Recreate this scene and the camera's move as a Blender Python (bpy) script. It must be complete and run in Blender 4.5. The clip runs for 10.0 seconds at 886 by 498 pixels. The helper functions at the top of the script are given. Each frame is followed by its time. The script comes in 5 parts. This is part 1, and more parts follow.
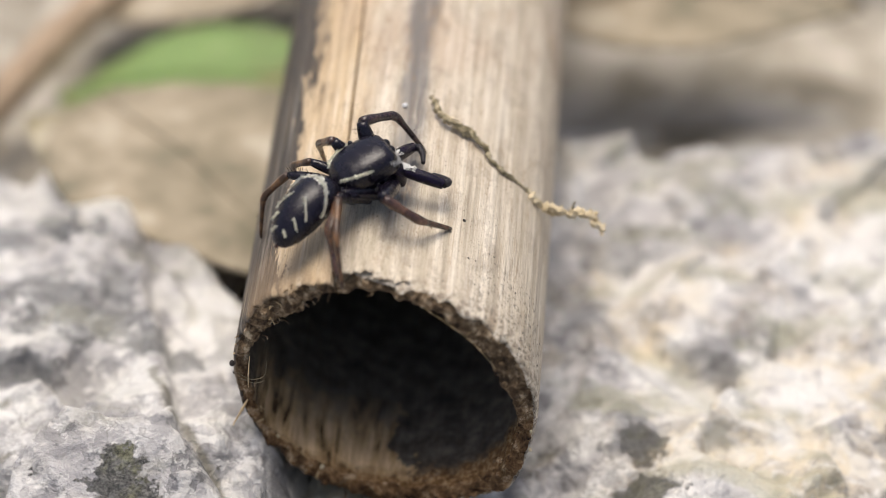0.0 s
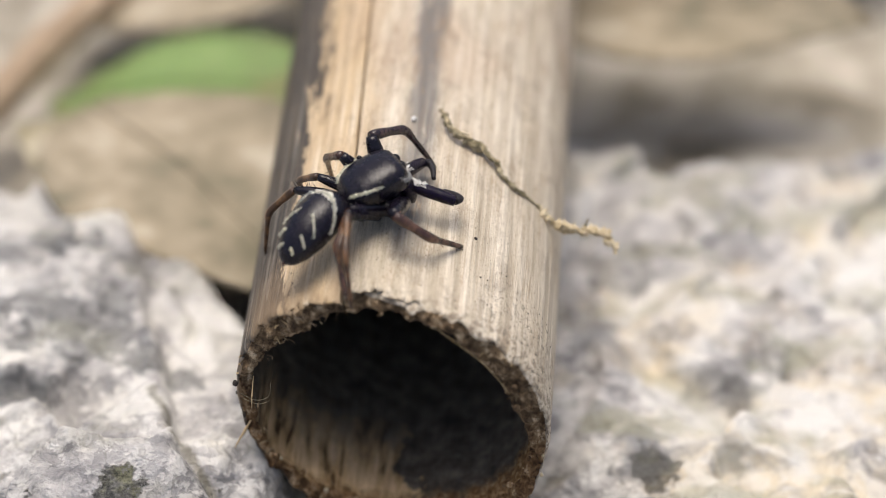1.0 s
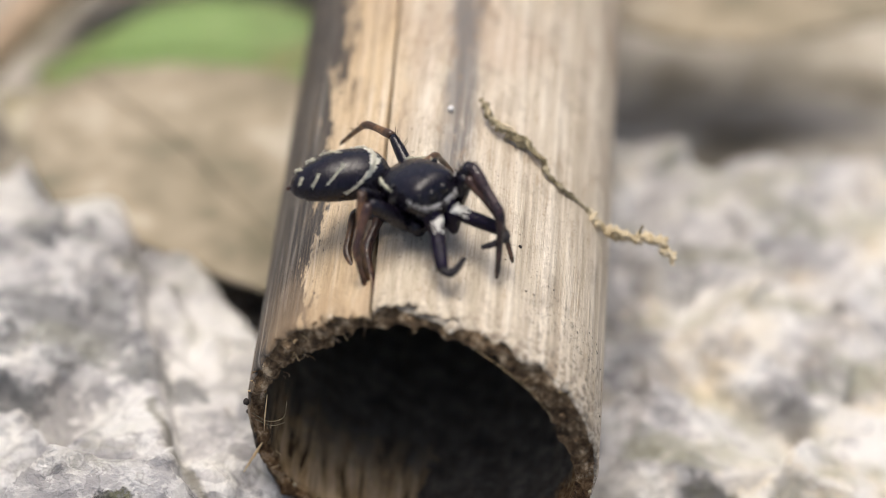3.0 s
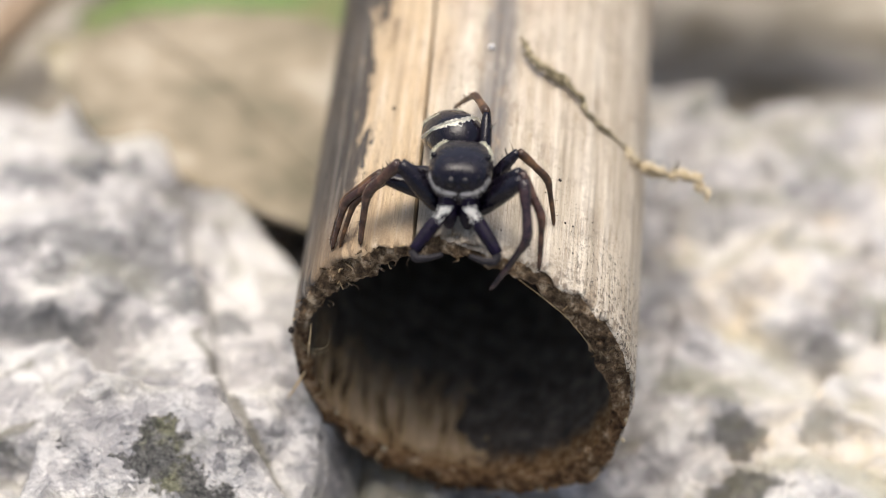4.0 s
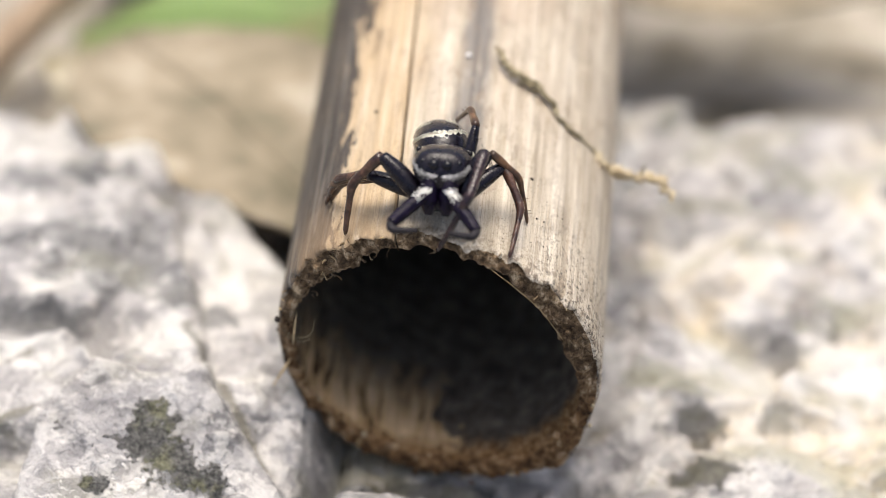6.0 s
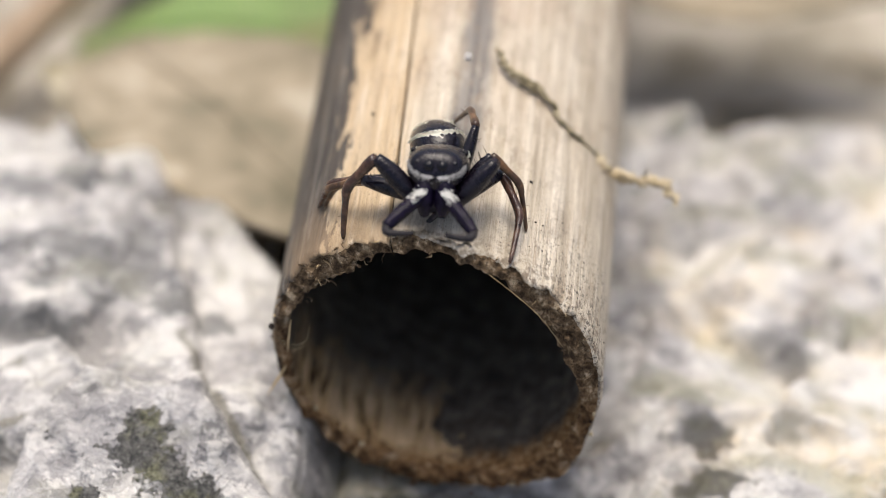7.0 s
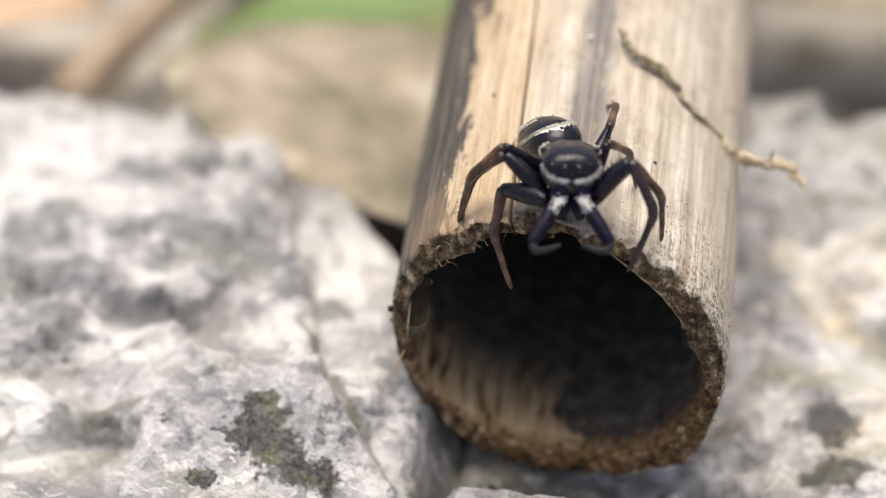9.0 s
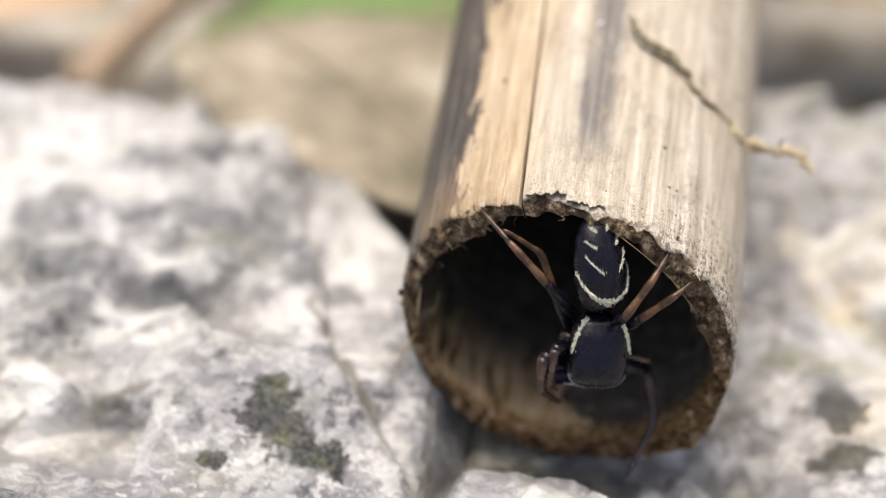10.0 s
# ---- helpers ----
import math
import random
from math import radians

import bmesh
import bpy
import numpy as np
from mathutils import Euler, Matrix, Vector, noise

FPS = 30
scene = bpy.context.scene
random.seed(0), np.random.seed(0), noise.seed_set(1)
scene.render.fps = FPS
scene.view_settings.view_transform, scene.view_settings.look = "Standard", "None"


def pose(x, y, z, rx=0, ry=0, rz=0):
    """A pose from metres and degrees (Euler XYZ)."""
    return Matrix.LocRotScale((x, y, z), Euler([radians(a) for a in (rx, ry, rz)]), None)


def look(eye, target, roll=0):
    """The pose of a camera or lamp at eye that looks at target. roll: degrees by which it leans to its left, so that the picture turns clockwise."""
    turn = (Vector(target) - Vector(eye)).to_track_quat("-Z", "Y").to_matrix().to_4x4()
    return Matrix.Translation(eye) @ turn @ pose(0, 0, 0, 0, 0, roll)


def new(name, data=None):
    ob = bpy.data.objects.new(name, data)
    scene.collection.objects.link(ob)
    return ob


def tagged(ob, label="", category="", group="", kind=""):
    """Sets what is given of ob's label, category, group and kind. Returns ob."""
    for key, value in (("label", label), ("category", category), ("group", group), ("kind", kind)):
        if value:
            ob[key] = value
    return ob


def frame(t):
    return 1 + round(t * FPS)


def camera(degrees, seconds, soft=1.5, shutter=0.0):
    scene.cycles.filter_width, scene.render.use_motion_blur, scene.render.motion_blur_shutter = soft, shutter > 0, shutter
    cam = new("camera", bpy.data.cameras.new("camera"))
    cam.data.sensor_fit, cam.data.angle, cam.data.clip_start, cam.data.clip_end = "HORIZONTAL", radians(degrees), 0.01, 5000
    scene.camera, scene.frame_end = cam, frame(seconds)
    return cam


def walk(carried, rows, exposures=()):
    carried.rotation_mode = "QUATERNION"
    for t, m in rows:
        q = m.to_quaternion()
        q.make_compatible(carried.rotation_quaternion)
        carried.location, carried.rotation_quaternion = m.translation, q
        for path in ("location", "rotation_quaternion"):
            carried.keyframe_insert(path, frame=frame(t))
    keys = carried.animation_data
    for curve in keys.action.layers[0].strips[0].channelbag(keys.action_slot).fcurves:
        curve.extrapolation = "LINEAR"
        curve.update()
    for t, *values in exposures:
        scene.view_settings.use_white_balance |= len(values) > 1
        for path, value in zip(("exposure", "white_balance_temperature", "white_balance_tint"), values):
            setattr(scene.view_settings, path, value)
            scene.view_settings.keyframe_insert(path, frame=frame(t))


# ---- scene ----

# A macro shot: lengths below are written in millimetres and turned into metres by MM.
MM = 0.001

cam = camera(17.504, 10.0, soft=0.8, shutter=0.08)
walk(cam, [
    (0, pose(0.00931, -0.06819, 0.06831, 48.008, 1.941, 4.182)),
    (0.5, pose(0.00790, -0.06698, 0.06762, 47.578, 1.590, 3.759)),
    (1, pose(0.00752, -0.06593, 0.06695, 48.031, 1.132, 3.905)),
    (1.5, pose(0.00646, -0.06125, 0.06448, 47.493, 0.649, 3.710)),
    (2, pose(0.00625, -0.05774, 0.06222, 46.424, -0.137, 3.476)),
    (2.5, pose(0.00530, -0.05678, 0.06200, 46.449, -0.156, 3.917)),
    (2.7, pose(0.00495, -0.05702, 0.06155, 46.942, -0.277, 4.040)),
    (3.8, pose(0.00325, -0.05826, 0.06188, 46.554, -0.685, 4.432)),
    (4, pose(0.00349, -0.05993, 0.06185, 46.579, -0.676, 4.544)),
    (4.5, pose(0.00336, -0.06152, 0.06159, 46.491, -0.562, 5.015)),
    (5, pose(0.00416, -0.06388, 0.06345, 46.962, -0.887, 4.750)),
    (5.5, pose(0.00424, -0.06469, 0.06384, 47.244, -0.943, 4.619)),
    (5.7, pose(0.00386, -0.06510, 0.06380, 47.530, -1.191, 4.735)),
    (6.8, pose(0.00555, -0.06505, 0.06264, 48.145, -1.053, 4.341)),
    (7, pose(0.00542, -0.06387, 0.06198, 48.314, -0.554, 5.164)),
    (7.5, pose(0.00499, -0.06315, 0.06166, 49.348, -0.527, 5.498)),
    (8, pose(0.00497, -0.06164, 0.06027, 49.364, 0.450, 6.555)),
    (8.5, pose(0.00468, -0.06213, 0.05960, 49.045, 0.855, 6.939)),
    (9, pose(0.00512, -0.06398, 0.05998, 48.959, 0.754, 6.961)),
    (9.5, pose(0.00531, -0.06485, 0.05983, 49.326, 0.840, 7.441)),
    (10, pose(0.00490, -0.06505, 0.05942, 49.353, 0.556, 7.111)),
], exposures=[(0, 0.14, 6600, 10), (2.5, 0.10, 6600, 10), (3.8, 0.24, 6600, 10), (5.2, 0.44, 6650, 10), (5.7, 0.42, 6650, 10), (7.0, 0.22, 6600, 10), (8.2, 0.26, 6600, 10), (10, 0.34, 6600, 10)])

# ---- world and light: bright, hazy daylight from above ----
SUN_EL, SUN_AZ = 80.0, -15.0          # azimuth of the light's origin, clockwise from +y
world = bpy.data.worlds.new("sky")
scene.world = world
world.use_nodes = True
wn, wl = world.node_tree.nodes, world.node_tree.links
sky = wn.new("ShaderNodeTexSky")
sky.sky_type = "NISHITA"
sky.sun_disc = False
sky.sun_elevation, sky.sun_rotation = radians(SUN_EL), radians(SUN_AZ)
sky.dust_density, sky.air_density, sky.ozone_density = 5.0, 0.8, 0.6
wl.new(sky.outputs[0], wn["Background"].inputs[0])
wn["Background"].inputs[1].default_value = 0.15
sun = new("sun", bpy.data.lights.new("sun", "SUN"))
sun.data.energy, sun.data.angle, sun.data.color = 2.1, radians(38), (1.0, 0.95, 0.87)
_d = Vector((math.sin(radians(SUN_AZ)) * math.cos(radians(SUN_EL)), math.cos(radians(SUN_AZ)) * math.cos(radians(SUN_EL)), math.sin(radians(SUN_EL))))
sun.matrix_world = look(_d, (0, 0, 0))


# ---- materials ----
class Mat:
    """A small builder for node materials in object space, with lengths in millimetres."""

    def __init__(self, name, rough=0.6, spec=0.5):
        self.m = bpy.data.materials.new(name)
        self.m.use_nodes = True
        self.t = self.m.node_tree
        self.bsdf = self.t.nodes["Principled BSDF"]
        self.bsdf.inputs["Roughness"].default_value = rough
        self.bsdf.inputs["Specular IOR Level"].default_value = spec
        tc = self.t.nodes.new("ShaderNodeTexCoord")
        mp = self.t.nodes.new("ShaderNodeMapping")
        mp.inputs["Scale"].default_value = (1000, 1000, 1000)
        self.t.links.new(tc.outputs["Object"], mp.inputs["Vector"])
        self.co = mp.outputs["Vector"]

    def put(self, socket, value):
        if hasattr(value, "is_output"):
            self.t.links.new(value, socket)
        else:
            socket.default_value = value

    def node(self, kind, out=0, **ins):
        n = self.t.nodes.new(kind)
        for k, v in ins.items():
            self.put(n.inputs[k.replace("_", " ")], v)
        return n.outputs[out]

    def math(self, op, a, b=0.0, clamp=False):
        n = self.t.nodes.new("ShaderNodeMath")
        n.operation, n.use_clamp = op, clamp
        self.put(n.inputs[0], a)
        self.put(n.inputs[1], b)
        return n.outputs[0]

    def stretch(self, sx, sy, sz, co=None):
        n = self.t.nodes.new("ShaderNodeMapping")
        n.inputs["Scale"].default_value = (sx, sy, sz)
        self.put(n.inputs["Vector"], co or self.co)
        return n.outputs[0]

    def noise(self, scale, detail=4.0, rough=0.55, co=None, distortion=0.0):
        return self.node("ShaderNodeTexNoise", 0, Vector=co or self.co, Scale=scale, Detail=detail, Roughness=rough, Distortion=distortion)

    def voronoi(self, scale, out="Distance", co=None, feature="F1"):
        n = self.t.nodes.new("ShaderNodeTexVoronoi")
        n.feature = feature
        self.put(n.inputs["Vector"], co or self.co)
        n.inputs["Scale"].default_value = scale
        return n.outputs[out]

    def step(self, value, lo, hi):
        n = self.t.nodes.new("ShaderNodeMapRange")
        n.interpolation_type = "SMOOTHSTEP"
        self.put(n.inputs["Value"], value)
        n.inputs["From Min"].default_value, n.inputs["From Max"].default_value = lo, hi
        return n.outputs[0]

    def ramp(self, value, stops):
        n = self.t.nodes.new("ShaderNodeValToRGB")
        el = n.color_ramp.elements
        while len(el) < len(stops):
            el.new(0.5)
        for e, (p, c) in zip(el, stops):
            e.position, e.color = p, (*c, 1)
        self.put(n.inputs[0], value)
        return n.outputs[0]

    def mix(self, fac, a, b, blend="MIX"):
        n = self.t.nodes.new("ShaderNodeMix")
        n.data_type, n.blend_type = "RGBA", blend
        self.put(n.inputs[0], fac)
        self.put(n.inputs[6], a if hasattr(a, "is_output") else (*a, 1))
        self.put(n.inputs[7], b if hasattr(b, "is_output") else (*b, 1))
        return n.outputs[2]

    def xyz(self):
        n = self.t.nodes.new("ShaderNodeSeparateXYZ")
        self.put(n.inputs[0], self.co)
        return n.outputs

    def colour(self, c):
        self.put(self.bsdf.inputs["Base Color"], c if hasattr(c, "is_output") else (*c, 1))
        return self

    def rough(self, r):
        self.put(self.bsdf.inputs["Roughness"], r)
        return self

    def bump(self, height, depth=0.05, strength=0.6):
        n = self.t.nodes.new("ShaderNodeBump")
        n.inputs["Strength"].default_value = strength
        n.inputs["Distance"].default_value = depth * MM
        self.put(n.inputs["Height"], height)
        self.put(self.bsdf.inputs["Normal"], n.outputs[0])
        return self


def mat_culm_skin():
    """Weathered outer skin: straw and grey, with a black mould band, stains and specks."""
    k = Mat("weathered_culm_skin", 0.62, 0.35)
    x, y, z = k.xyz()
    ang = k.math("MULTIPLY", k.math("ARCTAN2", x, z), 57.29578)
    fibre = k.noise(3.2, 5, 0.6, k.stretch(1, 0.055, 1))
    fine = k.noise(11, 3, 0.6, k.stretch(1, 0.05, 1))
    hairline = k.noise(26, 3, 0.6, k.stretch(1, 0.025, 1))
    grit = k.noise(18, 5, 0.7)
    cloud = k.noise(0.35, 4, 0.6, k.stretch(1, 0.5, 1))
    patch = k.noise(0.9, 5, 0.65, k.stretch(1, 0.3, 1))
    straw = k.ramp(fibre, [(0.25, (0.42, 0.30, 0.165)), (0.5, (0.66, 0.51, 0.32)), (0.8, (0.80, 0.67, 0.47))])
    grey = k.ramp(fibre, [(0.2, (0.40, 0.34, 0.24)), (0.5, (0.65, 0.575, 0.45)), (0.8, (0.84, 0.77, 0.635))])
    right = k.step(k.math("ADD", ang, k.math("MULTIPLY", k.math("SUBTRACT", patch, 0.5), 22)), -22, -8)
    col = k.mix(right, straw, grey)
    # pinkish brown older patches higher up
    up = k.math("MULTIPLY", k.step(y, 5, 12), k.step(cloud, 0.42, 0.62))
    col = k.mix(k.math("MULTIPLY", up, 0.5), col, (0.46, 0.34, 0.24))
    # long grey stain above the middle
    d = k.math("ABSOLUTE", k.math("SUBTRACT", k.math("ADD", ang, k.math("MULTIPLY", k.math("SUBTRACT", patch, 0.5), 14)), 5))
    stain = k.math("MULTIPLY", k.math("SUBTRACT", 1.0, k.step(d, 3, 9)), k.step(y, 1.0, 4.5))
    stain = k.math("MULTIPLY", stain, k.step(k.noise(1.3, 5, 0.65, k.stretch(1, 0.35, 1)), 0.24, 0.50))
    col = k.mix(k.math("MULTIPLY", stain, 0.9), col, (0.14, 0.137, 0.135))
    # brown mottles
    mott = k.step(k.noise(1.5, 6, 0.72, k.stretch(1, 0.4, 1)), 0.53, 0.66)
    col = k.mix(k.math("MULTIPLY", mott, 0.50), col, (0.33, 0.225, 0.125))
    # soot-black mould along the flank, ragged edge, with islands
    edge = k.math("ADD", ang, k.math("MULTIPLY", k.math("SUBTRACT", k.noise(2.0, 7, 0.70, k.stretch(1, 0.26, 1)), 0.5), 48))
    mould = k.math("SUBTRACT", 1.0, k.step(edge, -42.5, -39.5))
    mouldcol = k.ramp(fine, [(0.3, (0.018, 0.018, 0.019)), (0.7, (0.06, 0.058, 0.056))])
    col = k.mix(mould, col, mouldcol)
    isl = k.math("MULTIPLY", k.step(k.noise(2.0, 4, 0.6, k.stretch(1, 0.16, 1)), 0.56, 0.62), k.math("MULTIPLY", k.math("SUBTRACT", 1.0, k.step(ang, -36, -26)), k.step(y, 4, 8)))
    col = k.mix(k.math("MULTIPLY", isl, 0.8), col, (0.07, 0.055, 0.04))
    col = k.mix(k.math("MULTIPLY", k.step(hairline, 0.50, 0.62), 0.35), col, (0.30, 0.235, 0.17))
    col = k.mix(k.math("MULTIPLY", k.step(grit, 0.55, 0.64), 0.60), col, (0.22, 0.17, 0.12))
    col = k.mix(k.math("MULTIPLY", k.step(fibre, 0.56, 0.70), 0.25), col, (0.88, 0.82, 0.72))
    # fine dark lines, and specks that crowd towards the cut end
    col = k.mix(k.math("MULTIPLY", k.step(fine, 0.56, 0.68), 0.40), col, (0.24, 0.17, 0.11))
    near = k.math("SUBTRACT", 1.0, k.step(y, 0.5, 5.0))
    dots = k.math("SUBTRACT", 1.0, k.step(k.voronoi(4.2, co=k.stretch(1, 0.7, 1)), 0.10, 0.19))
    crowd = k.math("MULTIPLY", k.step(k.noise(1.1, 3), 0.44, 0.6), k.math("ADD", 0.45, k.math("MULTIPLY", near, k.step(ang, 15, 45))), True)
    col = k.mix(k.math("MULTIPLY", dots, crowd, True), col, (0.03, 0.025, 0.02))
    dirt = k.math("MULTIPLY", k.math("SUBTRACT", 1.0, k.step(y, -0.4, 1.1)), k.step(k.noise(4, 5, 0.7), 0.46, 0.6))
    col = k.mix(k.math("MULTIPLY", dirt, 0.75), col, (0.10, 0.06, 0.035))
    ridge = k.noise(4.2, 3, 0.5, k.stretch(1, 0.02, 1))
    flank = k.math("ADD", 0.35, k.math("MULTIPLY", k.step(ang, 5, 35), 0.65))
    col = k.mix(k.math("MULTIPLY", k.math("MULTIPLY", k.step(ridge, 0.55, 0.63), flank), 0.36), col, (0.86, 0.80, 0.68))
    col = k.mix(k.math("MULTIPLY", k.math("MULTIPLY", k.math("SUBTRACT", 1.0, k.step(ridge, 0.37, 0.45)), flank), 0.40), col, (0.33, 0.27, 0.20))
    pits = k.math("SUBTRACT", 1.0, k.step(k.voronoi(6.5, co=k.stretch(1, 0.6, 1)), 0.07, 0.16))
    pits = k.math("MULTIPLY", pits, k.step(k.noise(0.7, 4, 0.6, k.stretch(1, 0.5, 1)), 0.43, 0.55))
    col = k.mix(k.math("MULTIPLY", pits, 0.85), col, (0.06, 0.045, 0.035))
    # worn grey-brown smudges with frayed edges
    smudge = k.math("MULTIPLY", k.step(k.noise(1.0, 8, 0.72, k.stretch(1, 0.55, 1)), 0.535, 0.585), k.step(ang, -14, 0))
    col = k.mix(k.math("MULTIPLY", smudge, 0.34), col, (0.29, 0.235, 0.175))
    grime = k.math("MULTIPLY", k.step(k.noise(7, 5, 0.75, k.stretch(1, 0.5, 1)), 0.53, 0.60), k.math("MULTIPLY", k.math("SUBTRACT", 1.0, k.step(y, 0.0, 4.0)), k.step(ang, 18, 50)))
    col = k.mix(k.math("MULTIPLY", grime, 0.8), col, (0.05, 0.04, 0.03))
    warmth = k.math("MULTIPLY", k.math("SUBTRACT", 1.0, k.step(ang, -19, -15)), k.math("SUBTRACT", 1.0, k.step(k.math("ADD", y, k.math("MULTIPLY", patch, 4.0)), 2.0, 7.0)))
    col = k.mix(k.math("MULTIPLY", warmth, k.math("MULTIPLY", k.step(patch, 0.38, 0.58), 0.6)), col, (0.42, 0.29, 0.165))
    # the dark depth of the long crack, painted into the colour along its line
    off = k.math("ABSOLUTE", k.math("ADD", ang, k.math("ADD", 16.5, k.math("MULTIPLY", y, 0.28))))
    col = k.mix(k.math("SUBTRACT", 1.0, k.step(k.math("SUBTRACT", off, k.math("MULTIPLY", k.math("SUBTRACT", fine, 0.5), 0.5)), 0.30, 0.55)), col, (0.022, 0.016, 0.012))
    col = k.mix(1.0, col, (0.90, 0.893, 0.885), "MULTIPLY")
    k.colour(col)
    k.rough(k.math("ADD", 0.45, k.math("MULTIPLY", fibre, 0.3)))
    k.bump(k.math("ADD", k.math("ADD", k.math("MULTIPLY", fibre, 0.7), k.math("MULTIPLY", ridge, 0.8)), k.math("ADD", k.math("MULTIPLY", fine, 0.5), k.math("MULTIPLY", k.noise(14, 4), 0.4))), 0.09, 0.85)
    return k.m


def mat_culm_end():
    k = Mat("torn_culm_end", 0.8, 0.25)
    a = k.noise(2.4, 6, 0.7)
    b = k.noise(9, 5, 0.7)
    col = k.ramp(a, [(0.34, (0.05, 0.033, 0.02)), (0.46, (0.17, 0.112, 0.062)), (0.55, (0.34, 0.237, 0.138)), (0.63, (0.66, 0.53, 0.36))])
    col = k.mix(k.math("MULTIPLY", k.step(b, 0.50, 0.62), 0.65), col, (0.03, 0.02, 0.013))
    pith = k.ramp(a, [(0.33, (0.03, 0.016, 0.008)), (0.46, (0.17, 0.092, 0.04)), (0.56, (0.35, 0.21, 0.10)), (0.65, (0.64, 0.48, 0.30))])
    pith = k.mix(k.math("MULTIPLY", k.step(b, 0.54, 0.66), 0.7), pith, (0.07, 0.038, 0.018))
    x, y, z = k.xyz()
    low = k.math("SUBTRACT", 1.0, k.step(k.math("ADD", z, k.math("MULTIPLY", k.math("SUBTRACT", a, 0.5), 5.0)), -1.5, 1.5))
    col = k.mix(low, col, pith)
    k.colour(col)
    k.bump(k.math("ADD", a, b), 0.22, 0.9)
    return k.m


def mat_culm_inside():
    k = Mat("hollow_inside", 0.8, 0.2)
    x, y, z = k.xyz()
    fibre = k.noise(2.6, 5, 0.62, k.stretch(1, 0.15, 1))
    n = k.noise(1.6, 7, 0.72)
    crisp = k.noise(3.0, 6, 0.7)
    # wall kept dark: shade inside the hollow is put into the colour
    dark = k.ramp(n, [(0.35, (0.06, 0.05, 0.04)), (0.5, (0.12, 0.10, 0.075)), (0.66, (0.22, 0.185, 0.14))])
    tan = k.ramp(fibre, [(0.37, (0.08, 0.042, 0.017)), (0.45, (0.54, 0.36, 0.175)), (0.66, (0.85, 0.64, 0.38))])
    # a strip of bare pith on the floor just inside the mouth, with a ragged edge
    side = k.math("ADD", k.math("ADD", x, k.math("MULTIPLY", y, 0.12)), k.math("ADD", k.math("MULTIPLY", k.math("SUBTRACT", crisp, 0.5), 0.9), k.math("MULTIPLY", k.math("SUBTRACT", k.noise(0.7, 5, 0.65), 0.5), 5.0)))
    lit_pith = k.math("MULTIPLY", k.math("SUBTRACT", 1.0, k.step(side, 0.25, 0.42)), k.math("SUBTRACT", 1.0, k.step(z, -2.4, -0.2)))
    # tan fades to dark inwards, painting how light from the mouth falls off
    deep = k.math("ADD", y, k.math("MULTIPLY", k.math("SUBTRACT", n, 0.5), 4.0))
    lit_pith = k.math("MULTIPLY", lit_pith, k.math("SUBTRACT", 1.0, k.step(deep, 1.6, 4.6)))
    col = k.mix(lit_pith, dark, tan)
    # crumbly orange-brown pith about the mouth
    lip = k.math("SUBTRACT", 1.0, k.step(k.math("ADD", y, k.math("MULTIPLY", k.math("SUBTRACT", crisp, 0.5), 1.6)), 0.25, 1.0))
    lip = k.math("MULTIPLY", lip, k.math("SUBTRACT", 1.0, k.step(z, -1.5, 1.0)))
    col = k.mix(lip, col, k.ramp(k.noise(4.5, 5, 0.7), [(0.34, (0.07, 0.035, 0.014)), (0.5, (0.26, 0.145, 0.06)), (0.66, (0.50, 0.35, 0.19))]))
    mould = k.math("MULTIPLY", k.step(k.noise(2.2, 4, 0.6), 0.60, 0.72), k.math("SUBTRACT", 1.0, lit_pith))
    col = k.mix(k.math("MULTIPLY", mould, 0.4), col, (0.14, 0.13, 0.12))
    k.colour(col)
    k.bump(k.math("ADD", fibre, k.math("ADD", n, crisp)), 0.14, 0.7)
    return k.m


